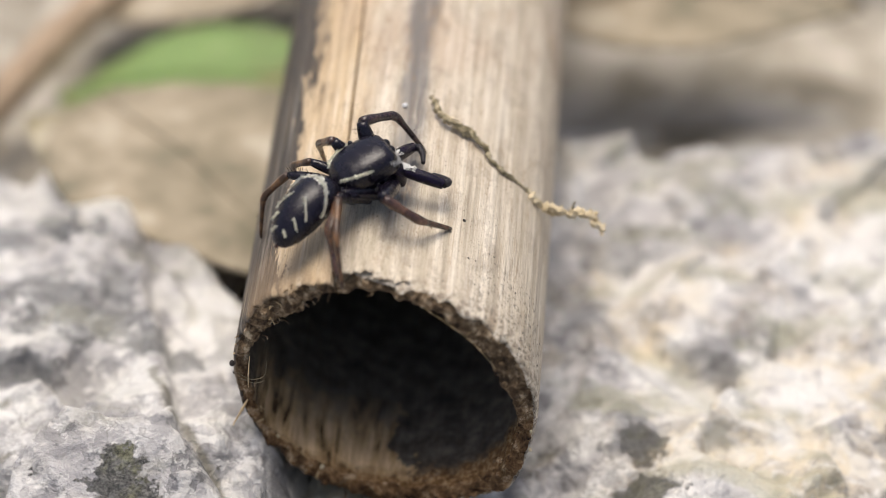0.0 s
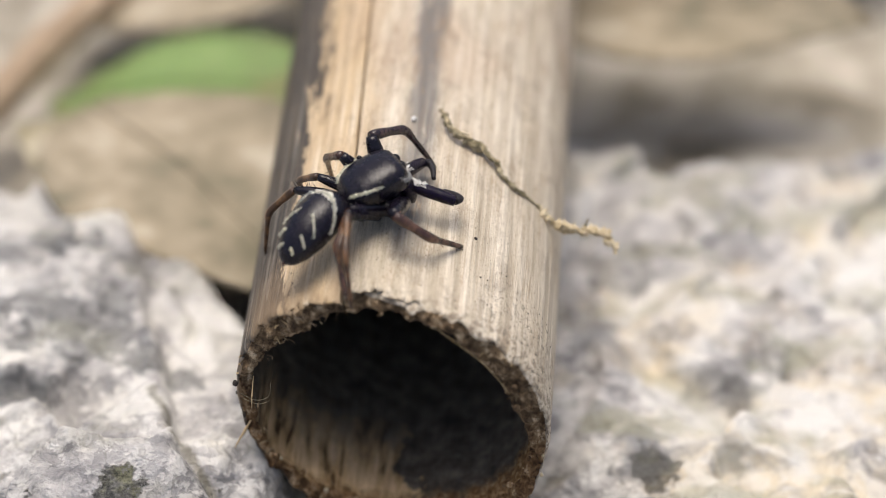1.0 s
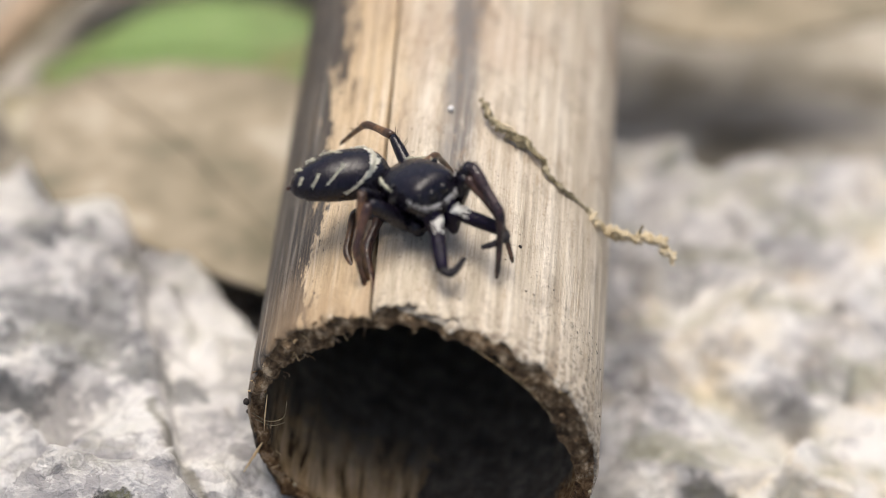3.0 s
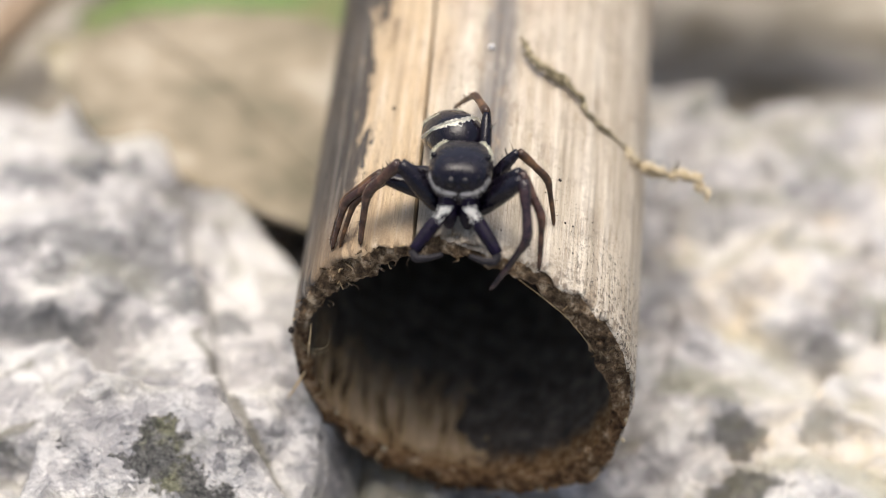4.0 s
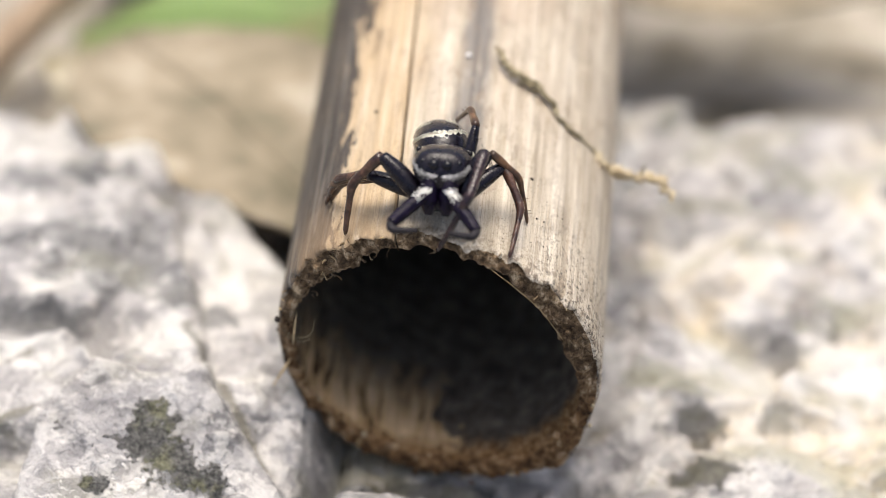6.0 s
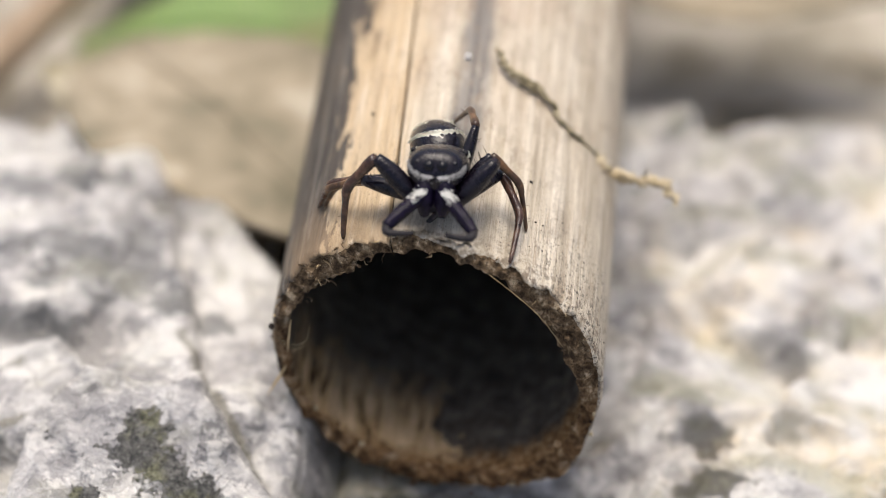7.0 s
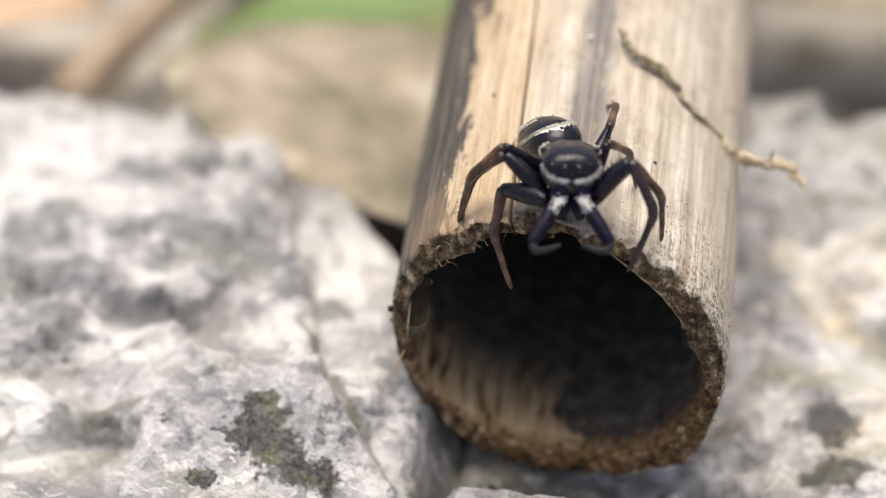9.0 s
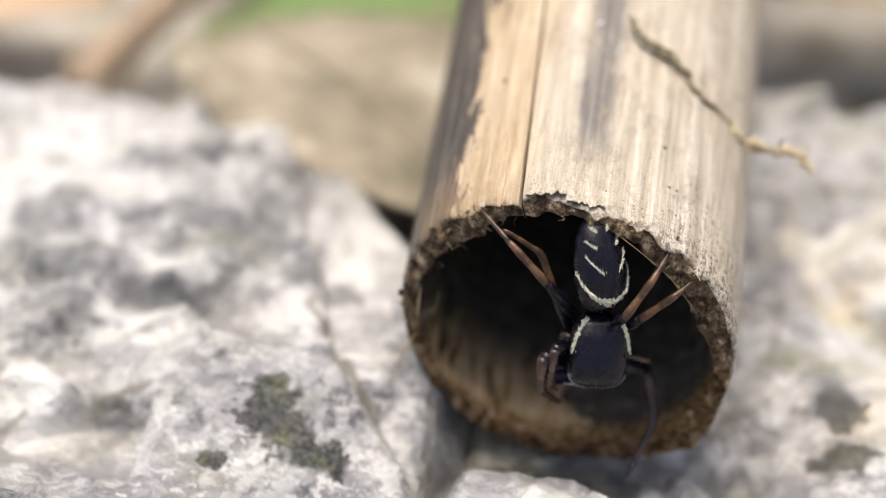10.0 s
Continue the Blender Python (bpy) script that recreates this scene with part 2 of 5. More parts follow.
def mat_rock(name, low, film, warm, tint, dark, pale, lichen, cracks):
    """Quartz-rich rock: milky and clear facets, grey mineral patches, lichen, thin cracks.
    Patches are (x, y, half width, half length) in mm."""
    k = Mat(name, 0.4, 0.5)
    x, y, z = k.xyz()

    def warp(scale, amount):
        wob = k.node("ShaderNodeTexNoise", 1, Vector=k.co, Scale=scale, Detail=4.0)
        add = k.t.nodes.new("ShaderNodeVectorMath")
        add.operation = "MULTIPLY_ADD"
        k.put(add.inputs[0], wob)
        add.inputs[1].default_value = (amount, amount, amount)
        k.put(add.inputs[2], k.co)
        return add.outputs[0]

    def patches(spots):
        total = None
        for a, b, rx, ry in spots:
            d = k.math("ADD", k.math("POWER", k.math("DIVIDE", k.math("SUBTRACT", x, a), rx), 2.0), k.math("POWER", k.math("DIVIDE", k.math("SUBTRACT", y, b), ry), 2.0))
            g = k.math("EXPONENT", k.math("MULTIPLY", d, -0.7))
            total = g if total is None else k.math("MAXIMUM", total, g)
        return total

    wc = warp(0.55, 3.0)
    ragged = k.noise(0.55, 5, 0.55, warp(0.3, 2.0))
    broad = k.noise(0.22, 5, 0.6)
    fine = k.noise(3.2, 6, 0.7)
    spark = k.noise(7.0, 3, 0.6)
    facet = k.node("ShaderNodeRGBToBW", 0, Color=k.voronoi(0.40, "Color", wc))
    chip = k.node("ShaderNodeRGBToBW", 0, Color=k.voronoi(1.25, "Color", wc))
    v = k.math("ADD", k.math("MULTIPLY", facet, 0.24), k.math("ADD", k.math("MULTIPLY", chip, 0.20), k.math("ADD", k.math("MULTIPLY", ragged, 0.50), k.math("MULTIPLY", broad, 0.30))))
    flake = k.node("ShaderNodeRGBToBW", 0, Color=k.voronoi(2.4, "Color", k.stretch(0.7, 1.4, 1, warp(0.9, 1.0))))
    v = k.math("ADD", v, k.math("MULTIPLY", k.math("SUBTRACT", flake, 0.5), 0.16))
    v = k.math("ADD", v, k.math("MULTIPLY", patches(pale), 0.50))
    v = k.math("ADD", v, k.math("MULTIPLY", k.math("SUBTRACT", fine, 0.5), 0.10))
    col = k.ramp(v, [(0.42 + low, (0.19, 0.19, 0.20)), (0.54 + low, (0.36, 0.355, 0.367)), (0.65 + low, (0.50, 0.492, 0.505)), (0.75 + low, (0.68, 0.67, 0.675)), (0.86 + low, (0.96, 0.955, 0.94))])
    col = k.mix(k.math("MULTIPLY", k.step(broad, 0.44, 0.64), warm), col, tint, "MULTIPLY")
    # white bruised fractures with crisp edges, and clear grey grains
    bruise = k.noise(0.6, 5, 0.58, warp(0.8, 1.2))
    col = k.mix(k.math("MULTIPLY", k.step(bruise, 0.52, 0.58), 0.50), col, (0.93, 0.925, 0.91))
    col = k.mix(k.math("MULTIPLY", k.math("SUBTRACT", 1.0, k.step(bruise, 0.38, 0.48)), 0.50), col, (0.36, 0.355, 0.36))
    fleck = k.math("MULTIPLY", k.step(k.noise(2.1, 5, 0.6, k.stretch(0.8, 1.3, 1, warp(1.3, 0.9))), 0.55, 0.60), k.step(k.noise(0.4, 3, 0.5), 0.42, 0.58))
    col = k.mix(k.math("MULTIPLY", fleck, 0.7), col, (0.97, 0.96, 0.95))
    # grey mineral grains in ragged patches, and shade painted by some of the spots
    frayed = k.noise(1.5, 7, 0.66, warp(0.5, 1.5))
    blot = k.math("ADD", patches(dark), k.math("ADD", k.math("MULTIPLY", k.math("SUBTRACT", ragged, 0.5), 1.4), k.math("MULTIPLY", k.math("SUBTRACT", frayed, 0.5), 2.0)))
    blot = k.math("MAXIMUM", k.math("MULTIPLY", k.step(blot, 0.30, 0.72), 0.75 if film < 0.4 else 0.55), k.math("MULTIPLY", k.step(ragged, 0.58, 0.72), 0.40))
    col = k.mix(blot, col, k.ramp(frayed, [(0.32, (0.40, 0.40, 0.40)), (0.5, (0.22, 0.225, 0.23)), (0.66, (0.06, 0.065, 0.07))]))
    # seams between facets, and long cracks
    seam = k.math("SUBTRACT", 1.0, k.step(k.voronoi(0.40, "Distance", wc, "DISTANCE_TO_EDGE"), 0.0, 0.030))
    col = k.mix(k.math("MULTIPLY", k.math("MULTIPLY", seam, k.step(ragged, 0.50, 0.60)), 0.40), col, (0.16, 0.15, 0.13))
    for ax, ay, bx, by in cracks:
        lx, ly = bx - ax, by - ay
        n = math.hypot(lx, ly)
        px = k.math("ADD", k.math("SUBTRACT", x, ax), k.math("MULTIPLY", k.math("SUBTRACT", ragged, 0.5), 0.9))
        py = k.math("SUBTRACT", y, ay)
        along = k.math("ADD", k.math("MULTIPLY", px, lx / n), k.math("MULTIPLY", py, ly / n))
        off = k.math("ABSOLUTE", k.math("SUBTRACT", k.math("MULTIPLY", px, -ly / n), k.math("MULTIPLY", py, -lx / n)))
        line = k.math("MULTIPLY", k.math("SUBTRACT", 1.0, k.step(k.math("ADD", off, k.math("MULTIPLY", k.math("SUBTRACT", fine, 0.5), 0.25)), 0.02, 0.28)), k.math("MULTIPLY", k.step(along, 0.0, 0.3), k.math("SUBTRACT", 1.0, k.step(along, n - 0.3, n))))
        col = k.mix(k.math("MULTIPLY", line, 0.70), col, (0.20, 0.185, 0.13))
    # greenish film, and crusts of lichen
    green = k.math("MULTIPLY", k.step(k.noise(0.28, 5, 0.6, co=k.stretch(0.9, 1.5, 1)), 0.50, 0.64), film)
    col = k.mix(green, col, (0.36, 0.36, 0.22))
    lich = k.math("ADD", patches(lichen), k.math("MULTIPLY", k.math("SUBTRACT", k.noise(1.3, 8, 0.78), 0.5), 2.8))
    crumbs = k.noise(5.5, 6, 0.7)
    crust = k.mix(k.step(k.noise(0.9, 4, 0.6), 0.46, 0.60), k.ramp(crumbs, [(0.34, (0.035, 0.035, 0.036)), (0.46, (0.17, 0.17, 0.16)), (0.62, (0.42, 0.415, 0.39))]), k.ramp(crumbs, [(0.34, (0.07, 0.07, 0.045)), (0.47, (0.31, 0.31, 0.19)), (0.64, (0.55, 0.55, 0.38))]))
    col = k.mix(k.math("MULTIPLY", k.step(lich, 0.40, 0.60), 0.95 if film < 0.4 else 0.45), col, crust)
    col = k.mix(k.math("MULTIPLY", k.step(spark, 0.62, 0.72), 0.12), col, (0.20, 0.20, 0.19))
    col = k.mix(1.0, col, (0.775, 0.763, 0.732), "MULTIPLY")
    k.colour(col)
    k.rough(k.math("ADD", 0.16, k.math("MULTIPLY", fine, 0.34)))
    k.bump(k.math("ADD", k.math("ADD", k.math("MULTIPLY", bruise, 0.8), k.math("MULTIPLY", ragged, 0.5)), k.math("ADD", k.math("MULTIPLY", fine, 0.12), k.math("ADD", k.math("ADD", k.math("MULTIPLY", chip, 0.55), k.math("MULTIPLY", flake, 0.30)), k.math("MULTIPLY", k.math("MULTIPLY", k.step(lich, 0.40, 0.60), crumbs), 0.55)))), 1.0, 0.9)
    return k.m


def mat_plain(name, stops, scale, rough=0.7, spec=0.3, bump=0.05, stretch=(1, 1, 1), sheen=0.0, trans=0.0):
    k = Mat(name, rough, spec)
    co = k.stretch(*stretch)
    n = k.noise(scale, 5, 0.62, co)
    k.colour(k.ramp(n, stops))
    k.bump(k.math("ADD", n, k.math("MULTIPLY", k.noise(scale * 4, 4, 0.6, co), 0.5)), bump, 0.6)
    k.bsdf.inputs["Sheen Weight"].default_value = sheen
    k.bsdf.inputs["Transmission Weight"].default_value = trans
    return k.m


def mat_cuticle():
    """Black spider cuticle: glossy, with duller hairy patches and a faint violet sheen."""
    k = Mat("black_cuticle", 0.2, 0.36)
    n = k.noise(2.2, 5, 0.65)
    pits = k.noise(16, 3, 0.6)
    k.colour(k.ramp(k.noise(9, 4), [(0.3, (0.003, 0.0025, 0.005)), (0.6, (0.008, 0.006, 0.012)), (0.8, (0.02, 0.016, 0.028))]))
    k.rough(k.math("ADD", 0.15, k.math("MULTIPLY", k.step(n, 0.40, 0.62), 0.22)))
    k.bump(k.math("ADD", k.math("MULTIPLY", n, 0.6), k.math("MULTIPLY", pits, 0.5)), 0.03, 0.6)
    return k.m


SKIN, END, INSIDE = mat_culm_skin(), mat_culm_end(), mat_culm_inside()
# the dark spot at (-6.8, 11.4) paints shade into the pit by the stem
ROCK_A = mat_rock("grey_quartz_rock", 0.0, 0.25, 0.3, (0.86, 0.83, 0.72),
                  [(-13.0, 7.3, 2.2, 0.9), (-10.8, 8.0, 1.0, 1.4), (-13.9, 3.9, 1.8, 0.7), (-11.2, 5.9, 1.5, 0.9), (-7.7, 4.9, 0.7, 0.8), (-15.2, 10.6, 0.9, 0.8), (-12.6, 11.4, 1.7, 0.7),
                   (-16.8, 4.3, 1.5, 0.8), (-16.6, 2.2, 1.3, 0.8), (-18.0, 6.8, 1.5, 1.6), (-13.6, 5.6, 0.7, 0.5), (-7.5, -3.6, 1.0, 0.4), (-6.8, 11.4, 1.0, 1.1), (-10.2, 6.7, 1.2, 0.7), (-9.2, 5.2, 0.8, 0.8)],
                  [(-14.2, 1.6, 1.6, 0.8), (-13.1, 5.3, 1.3, 0.6), (-15.4, 8.8, 2.0, 1.0), (-8.9, 2.6, 1.0, 1.3), (-6.6, 1.1, 0.9, 0.8), (-20, 8.5, 2.2, 2.0), (-17, -2.0, 1.4, 1.3), (-11.0, 14.0, 2.5, 1.3), (-16.5, 14.5, 4.0, 2.0), (-19.5, 10.5, 2.5, 2.5), (-14.0, 17.5, 3.0, 1.5), (-7.2, 8.6, 1.2, 3.0)],
                  [(-8.95, -2.1, 0.7, 0.8), (-8.3, -2.9, 0.9, 0.7), (-7.3, -3.4, 1.0, 0.45), (-10.5, -4.0, 0.4, 0.25)],
                  [(-15.9, 0.2, -13.2, 1.9), (-14.9, -1.5, -12.8, -0.6), (-8.8, 3.8, -7.6, 0.9), (-7.6, 0.9, -5.0, -2.5), (-17.8, -3.5, -16.5, -2.3)])
# last three dark spots: mossy rock plus painted shadow under the stem's mouth
ROCK_B = mat_rock("pale_quartz_rock", -0.07, 0.5, 0.9, (0.90, 0.80, 0.62),
                  [(8.4, 3.2, 1.0, 1.7), (8.4, 0.6, 1.3, 1.0), (11.8, 7.9, 0.9, 0.6), (13.2, 9.3, 1.8, 0.7), (6.2, 10.2, 0.9, 1.6), (10.3, 21.5, 3.0, 1.2), (6.6, 5.4, 0.8, 1.0), (7.3, 13.6, 1.2, 1.0), (0.4, -0.9, 3.0, 0.8), (-2.4, -1.3, 1.2, 0.9), (4.0, 0.2, 1.2, 0.9)],
                  [(10.7, 4.4, 1.2, 1.7), (13.2, 3.0, 1.8, 1.5), (9.4, 7.8, 1.0, 1.2), (6.7, 3.0, 0.6, 0.6), (15.8, 17.0, 1.8, 1.5), (16.5, 13.5, 1.5, 1.5), (9.2, 12.2, 2.0, 1.0), (15.5, 7.0, 2.0, 1.3)],
                  [(8.7, 2.8, 0.7, 1.0), (9.0, 0.5, 0.8, 0.6), (0.2, -0.9, 2.4, 0.7)],
                  [])
SOIL = mat_plain("leaf_mould_soil", [(0.34, (0.16, 0.14, 0.105)), (0.5, (0.39, 0.355, 0.29)), (0.66, (0.56, 0.52, 0.45))], 0.24, 0.9, 0.2, 1.0)
OLIVE = mat_plain("olive_dead_leaf", [(0.32, (0.17, 0.15, 0.085)), (0.46, (0.28, 0.25, 0.16)), (0.56, (0.40, 0.35, 0.25)), (0.7, (0.50, 0.46, 0.37))], 0.35, 0.8, 0.2, 0.15)
GREEN = mat_plain("green_leaf", [(0.35, (0.24, 0.22, 0.10)), (0.47, (0.17, 0.24, 0.08)), (0.6, (0.19, 0.29, 0.09)), (0.75, (0.34, 0.34, 0.19))], 0.2, 0.45, 0.4, 0.1)
DEAD = mat_plain("dead_leaf", [(0.32, (0.15, 0.14, 0.095)), (0.45, (0.25, 0.215, 0.15)), (0.58, (0.36, 0.305, 0.22)), (0.7, (0.48, 0.43, 0.34))], 0.3, 0.75, 0.25, 0.15)
ORANGE = mat_plain("orange_dead_leaf", [(0.3, (0.40, 0.28, 0.17)), (0.55, (0.56, 0.40, 0.26)), (0.8, (0.66, 0.51, 0.36))], 0.2, 0.7, 0.25, 0.15)
STICK = mat_plain("brown_stick", [(0.3, (0.23, 0.165, 0.11)), (0.55, (0.41, 0.31, 0.215)), (0.8, (0.55, 0.44, 0.33))], 0.7, 0.75, 0.25, 0.15, (1, 0.3, 1))
ROOT = mat_plain("dry_rootlet", [(0.3, (0.09, 0.075, 0.042)), (0.5, (0.26, 0.22, 0.135)), (0.7, (0.46, 0.40, 0.27))], 3.0, 0.85, 0.2, 0.06)
ROOTTIP = mat_plain("pale_rootlet_end", [(0.3, (0.35, 0.27, 0.16)), (0.5, (0.55, 0.46, 0.30)), (0.7, (0.72, 0.64, 0.47))], 3.0, 0.85, 0.2, 0.06)
FIBRE = mat_plain("straw_fibre", [(0.3, (0.42, 0.29, 0.14)), (0.7, (0.72, 0.56, 0.33))], 4.0, 0.7, 0.3, 0.03)
FRASS = mat_plain("dark_frass", [(0.3, (0.015, 0.012, 0.01)), (0.7, (0.05, 0.04, 0.035))], 8.0, 0.7, 0.3, 0.03)
BEAD = mat_plain("white_bead", [(0.3, (0.75, 0.75, 0.73)), (0.7, (0.85, 0.85, 0.83))], 5.0, 0.4, 0.5, 0.01)
BLACK = mat_cuticle()
LEGBROWN = mat_plain("red_brown_leg", [(0.3, (0.016, 0.008, 0.007)), (0.5, (0.052, 0.025, 0.018)), (0.72, (0.14, 0.07, 0.042))], 2.4, 0.20, 0.55, 0.05)
LEGDARK = mat_plain("purplish_black_leg", [(0.3, (0.008, 0.005, 0.006)), (0.5, (0.022, 0.011, 0.013)), (0.75, (0.06, 0.03, 0.028))], 2.4, 0.19, 0.55, 0.05)
LEGTAN = mat_plain("amber_leg", [(0.3, (0.016, 0.009, 0.006)), (0.5, (0.06, 0.03, 0.015)), (0.7, (0.19, 0.097, 0.042))], 2.4, 0.36, 0.5, 0.02)
WHITE = mat_plain("white_scales", [(0.3, (0.62, 0.61, 0.55)), (0.5, (0.84, 0.83, 0.78)), (0.8, (0.90, 0.89, 0.86))], 16.0, 0.45, 0.5, 0.05)
GREYWHITE = mat_plain("greyish_white_hair", [(0.3, (0.34, 0.335, 0.33)), (0.5, (0.52, 0.515, 0.51)), (0.8, (0.70, 0.695, 0.69))], 9.0, 0.5, 0.4, 0.05)
PALP = mat_plain("grey_palp_hair", [(0.3, (0.006, 0.005, 0.007)), (0.7, (0.03, 0.026, 0.03))], 9.0, 0.4, 0.25, 0.03)
JAW = mat_plain("violet_black_jaw", [(0.3, (0.003, 0.002, 0.007)), (0.6, (0.008, 0.004, 0.018)), (0.8, (0.02, 0.012, 0.04))], 7.0, 0.20, 0.2, 0.04)
CREAM = mat_plain("cream_scales", [(0.3, (0.50, 0.48, 0.34)), (0.5, (0.76, 0.74, 0.58)), (0.8, (0.86, 0.85, 0.74))], 14.0, 0.4, 0.5, 0.05)
SILVER = mat_plain("silvery_scales", [(0.3, (0.62, 0.58, 0.44)), (0.5, (0.84, 0.82, 0.70)), (0.8, (0.92, 0.91, 0.84))], 14.0, 0.3, 0.6, 0.06)
SILVER.node_tree.nodes["Principled BSDF"].inputs["Metallic"].default_value = 0.75
EYE = mat_plain("black_eye_lens", [(0.3, (0.004, 0.004, 0.006)), (0.7, (0.008, 0.007, 0.01))], 4.0, 0.06, 0.35, 0.0)


# ---- mesh helpers (millimetres in, metres out) ----
def part(name, bm, material, parent=None, label="", smooth=True):
    """Link a bmesh as one mesh object under a thing or a part."""
    me = bpy.data.meshes.new(name)
    for v in bm.verts:
        v.co *= MM
    for f in bm.faces:
        f.smooth = smooth
    bm.to_mesh(me)
    bm.free()
    for m in material if isinstance(material, (list, tuple)) else [material]:
        me.materials.append(m)
    ob = new(name, me)
    if parent:
        ob.parent = parent
    return tagged(ob, label)


def grid_object(name, rows, cols, pts, material, index=None, closed=False, parent=None, label=""):
    """A sheet of rows x cols points, as one mesh."""
    c = cols if closed else cols - 1
    i, j = np.meshgrid(np.arange(rows - 1), np.arange(c), indexing="ij")
    a, b = i * cols + j, i * cols + (j + 1) % cols
    faces = np.stack([a, b, b + cols, a + cols], -1).reshape(-1, 4)
    me = bpy.data.meshes.new(name)
    me.from_pydata((np.asarray(pts).reshape(-1, 3) * MM).tolist(), [], faces.tolist())
    for m in material if isinstance(material, (list, tuple)) else [material]:
        me.materials.append(m)
    me.polygons.foreach_set("use_smooth", np.ones(len(faces), bool))
    if index is not None:
        me.polygons.foreach_set("material_index", np.repeat(np.asarray(index, np.int32), c))
    me.update()
    ob = new(name, me)
    if parent:
        ob.parent = parent
    return tagged(ob, label)


def fbm(p, octaves=4):
    return noise.fractal(Vector(p), 1.0, 2.0, octaves)


def rod(bm, path, radii, sides=8, rough=0.0, seed=0.0, caps=True, freq=3.0):
    """A round strand along a path; radii per point."""
    path = [Vector(p) for p in path]
    rings, up = [], Vector((0.13, 0.21, 0.97))
    for i, p in enumerate(path):
        t = (path[min(i + 1, len(path) - 1)] - path[max(i - 1, 0)]).normalized()
        a = t.cross(up)
        if a.length < 1e-4:
            a = t.cross(Vector((1, 0, 0)))
        a.normalize()
        b = t.cross(a)
        r = radii[i] if isinstance(radii, (list, tuple)) else radii
        ring = []
        for k in range(sides):
            w = 2 * math.pi * k / sides
            q = r * (1 + rough * noise.noise(Vector((p.x * freq + seed, p.y * freq, p.z * freq + 2.1 * k))))
            ring.append(bm.verts.new(p + a * math.cos(w) * q + b * math.sin(w) * q))
        rings.append(ring)
    for r0, r1 in zip(rings, rings[1:]):
        for k in range(sides):
            bm.faces.new((r0[k], r0[(k + 1) % sides], r1[(k + 1) % sides], r1[k]))
    if caps:
        bm.faces.new(rings[0][::-1])
        bm.faces.new(rings[-1])
    return bm


def smooth_path(points, n):
    """Catmull-Rom through the points, n steps a span."""
    p = [Vector(q) for q in points]
    p = [p[0] * 2 - p[1]] + p + [p[-1] * 2 - p[-2]]
    out = []
    for i in range(1, len(p) - 2):
        for s in range(n):
            u = s / n
            out.append(0.5 * ((2 * p[i]) + (p[i + 1] - p[i - 1]) * u + (2 * p[i - 1] - 5 * p[i] + 4 * p[i + 1] - p[i + 2]) * u * u + (3 * p[i] - p[i - 1] - 3 * p[i + 1] + p[i + 2]) * u ** 3))
    return out + [p[-2]]


# ---- the ground and the rocks ----
def axis(lo, fine_lo, fine_hi, hi, step, coarse):
    return np.concatenate([np.linspace(lo, fine_lo, coarse, endpoint=False), np.arange(fine_lo, fine_hi, step), np.linspace(fine_hi, hi, coarse)])


def smoothstep(v, lo, hi):
    u = np.clip((v - lo) / (hi - lo), 0, 1)
    return u * u * (3 - 2 * u)


def facets(X, Y, cell, tilt, lift, seed):
    """Broken crystal facets: each cell a tilted little plane."""
    rng = np.random.default_rng(seed)
    lo, hi = (-32, -12), (32, 34)
    n = int((hi[0] - lo[0]) * (hi[1] - lo[1]) / cell ** 2)
    s = rng.uniform(lo, hi, (n, 2))
    tl, of = rng.normal(0, tilt, (n, 2)), rng.normal(0, lift, n)
    P = np.stack([X.ravel(), Y.ravel()], -1)
    out = np.zeros(len(P))
    for a in range(0, len(P), 4000):
        q = P[a:a + 4000]
        d = ((q[:, None] - s[None]) ** 2).sum(-1)
        k = d.argmin(1)
        out[a:a + 4000] = ((q - s[k]) * tl[k]).sum(-1) + of[k]
    return out.reshape(X.shape)


def field(X, Y, scale, octaves, seed):
    return np.array([noise.fractal(Vector((a * scale + seed, b * scale, seed * 0.7)), 1.0, 2.0, octaves) for a, b in zip(X.ravel(), Y.ravel())]).reshape(X.shape)


def rock_block(name, xs, ys, height, material, label):
    X, Y = np.meshgrid(xs, ys, indexing="ij")
    Z = height(X, Y)
    for _ in range(1):
        Z[1:-1, 1:-1] = 0.4 * Z[1:-1, 1:-1] + 0.15 * (Z[2:, 1:-1] + Z[:-2, 1:-1] + Z[1:-1, 2:] + Z[1:-1, :-2])
    Z[0, :], Z[-1, :], Z[:, 0], Z[:, -1] = -12.5, -12.5, -12.5, -12.5
    ob = grid_object(name, len(xs), len(ys), np.stack([X, Y, Z], -1), material)
    ob.data.flip_normals()
    return tagged(ob, label, "rock", kind="structure")


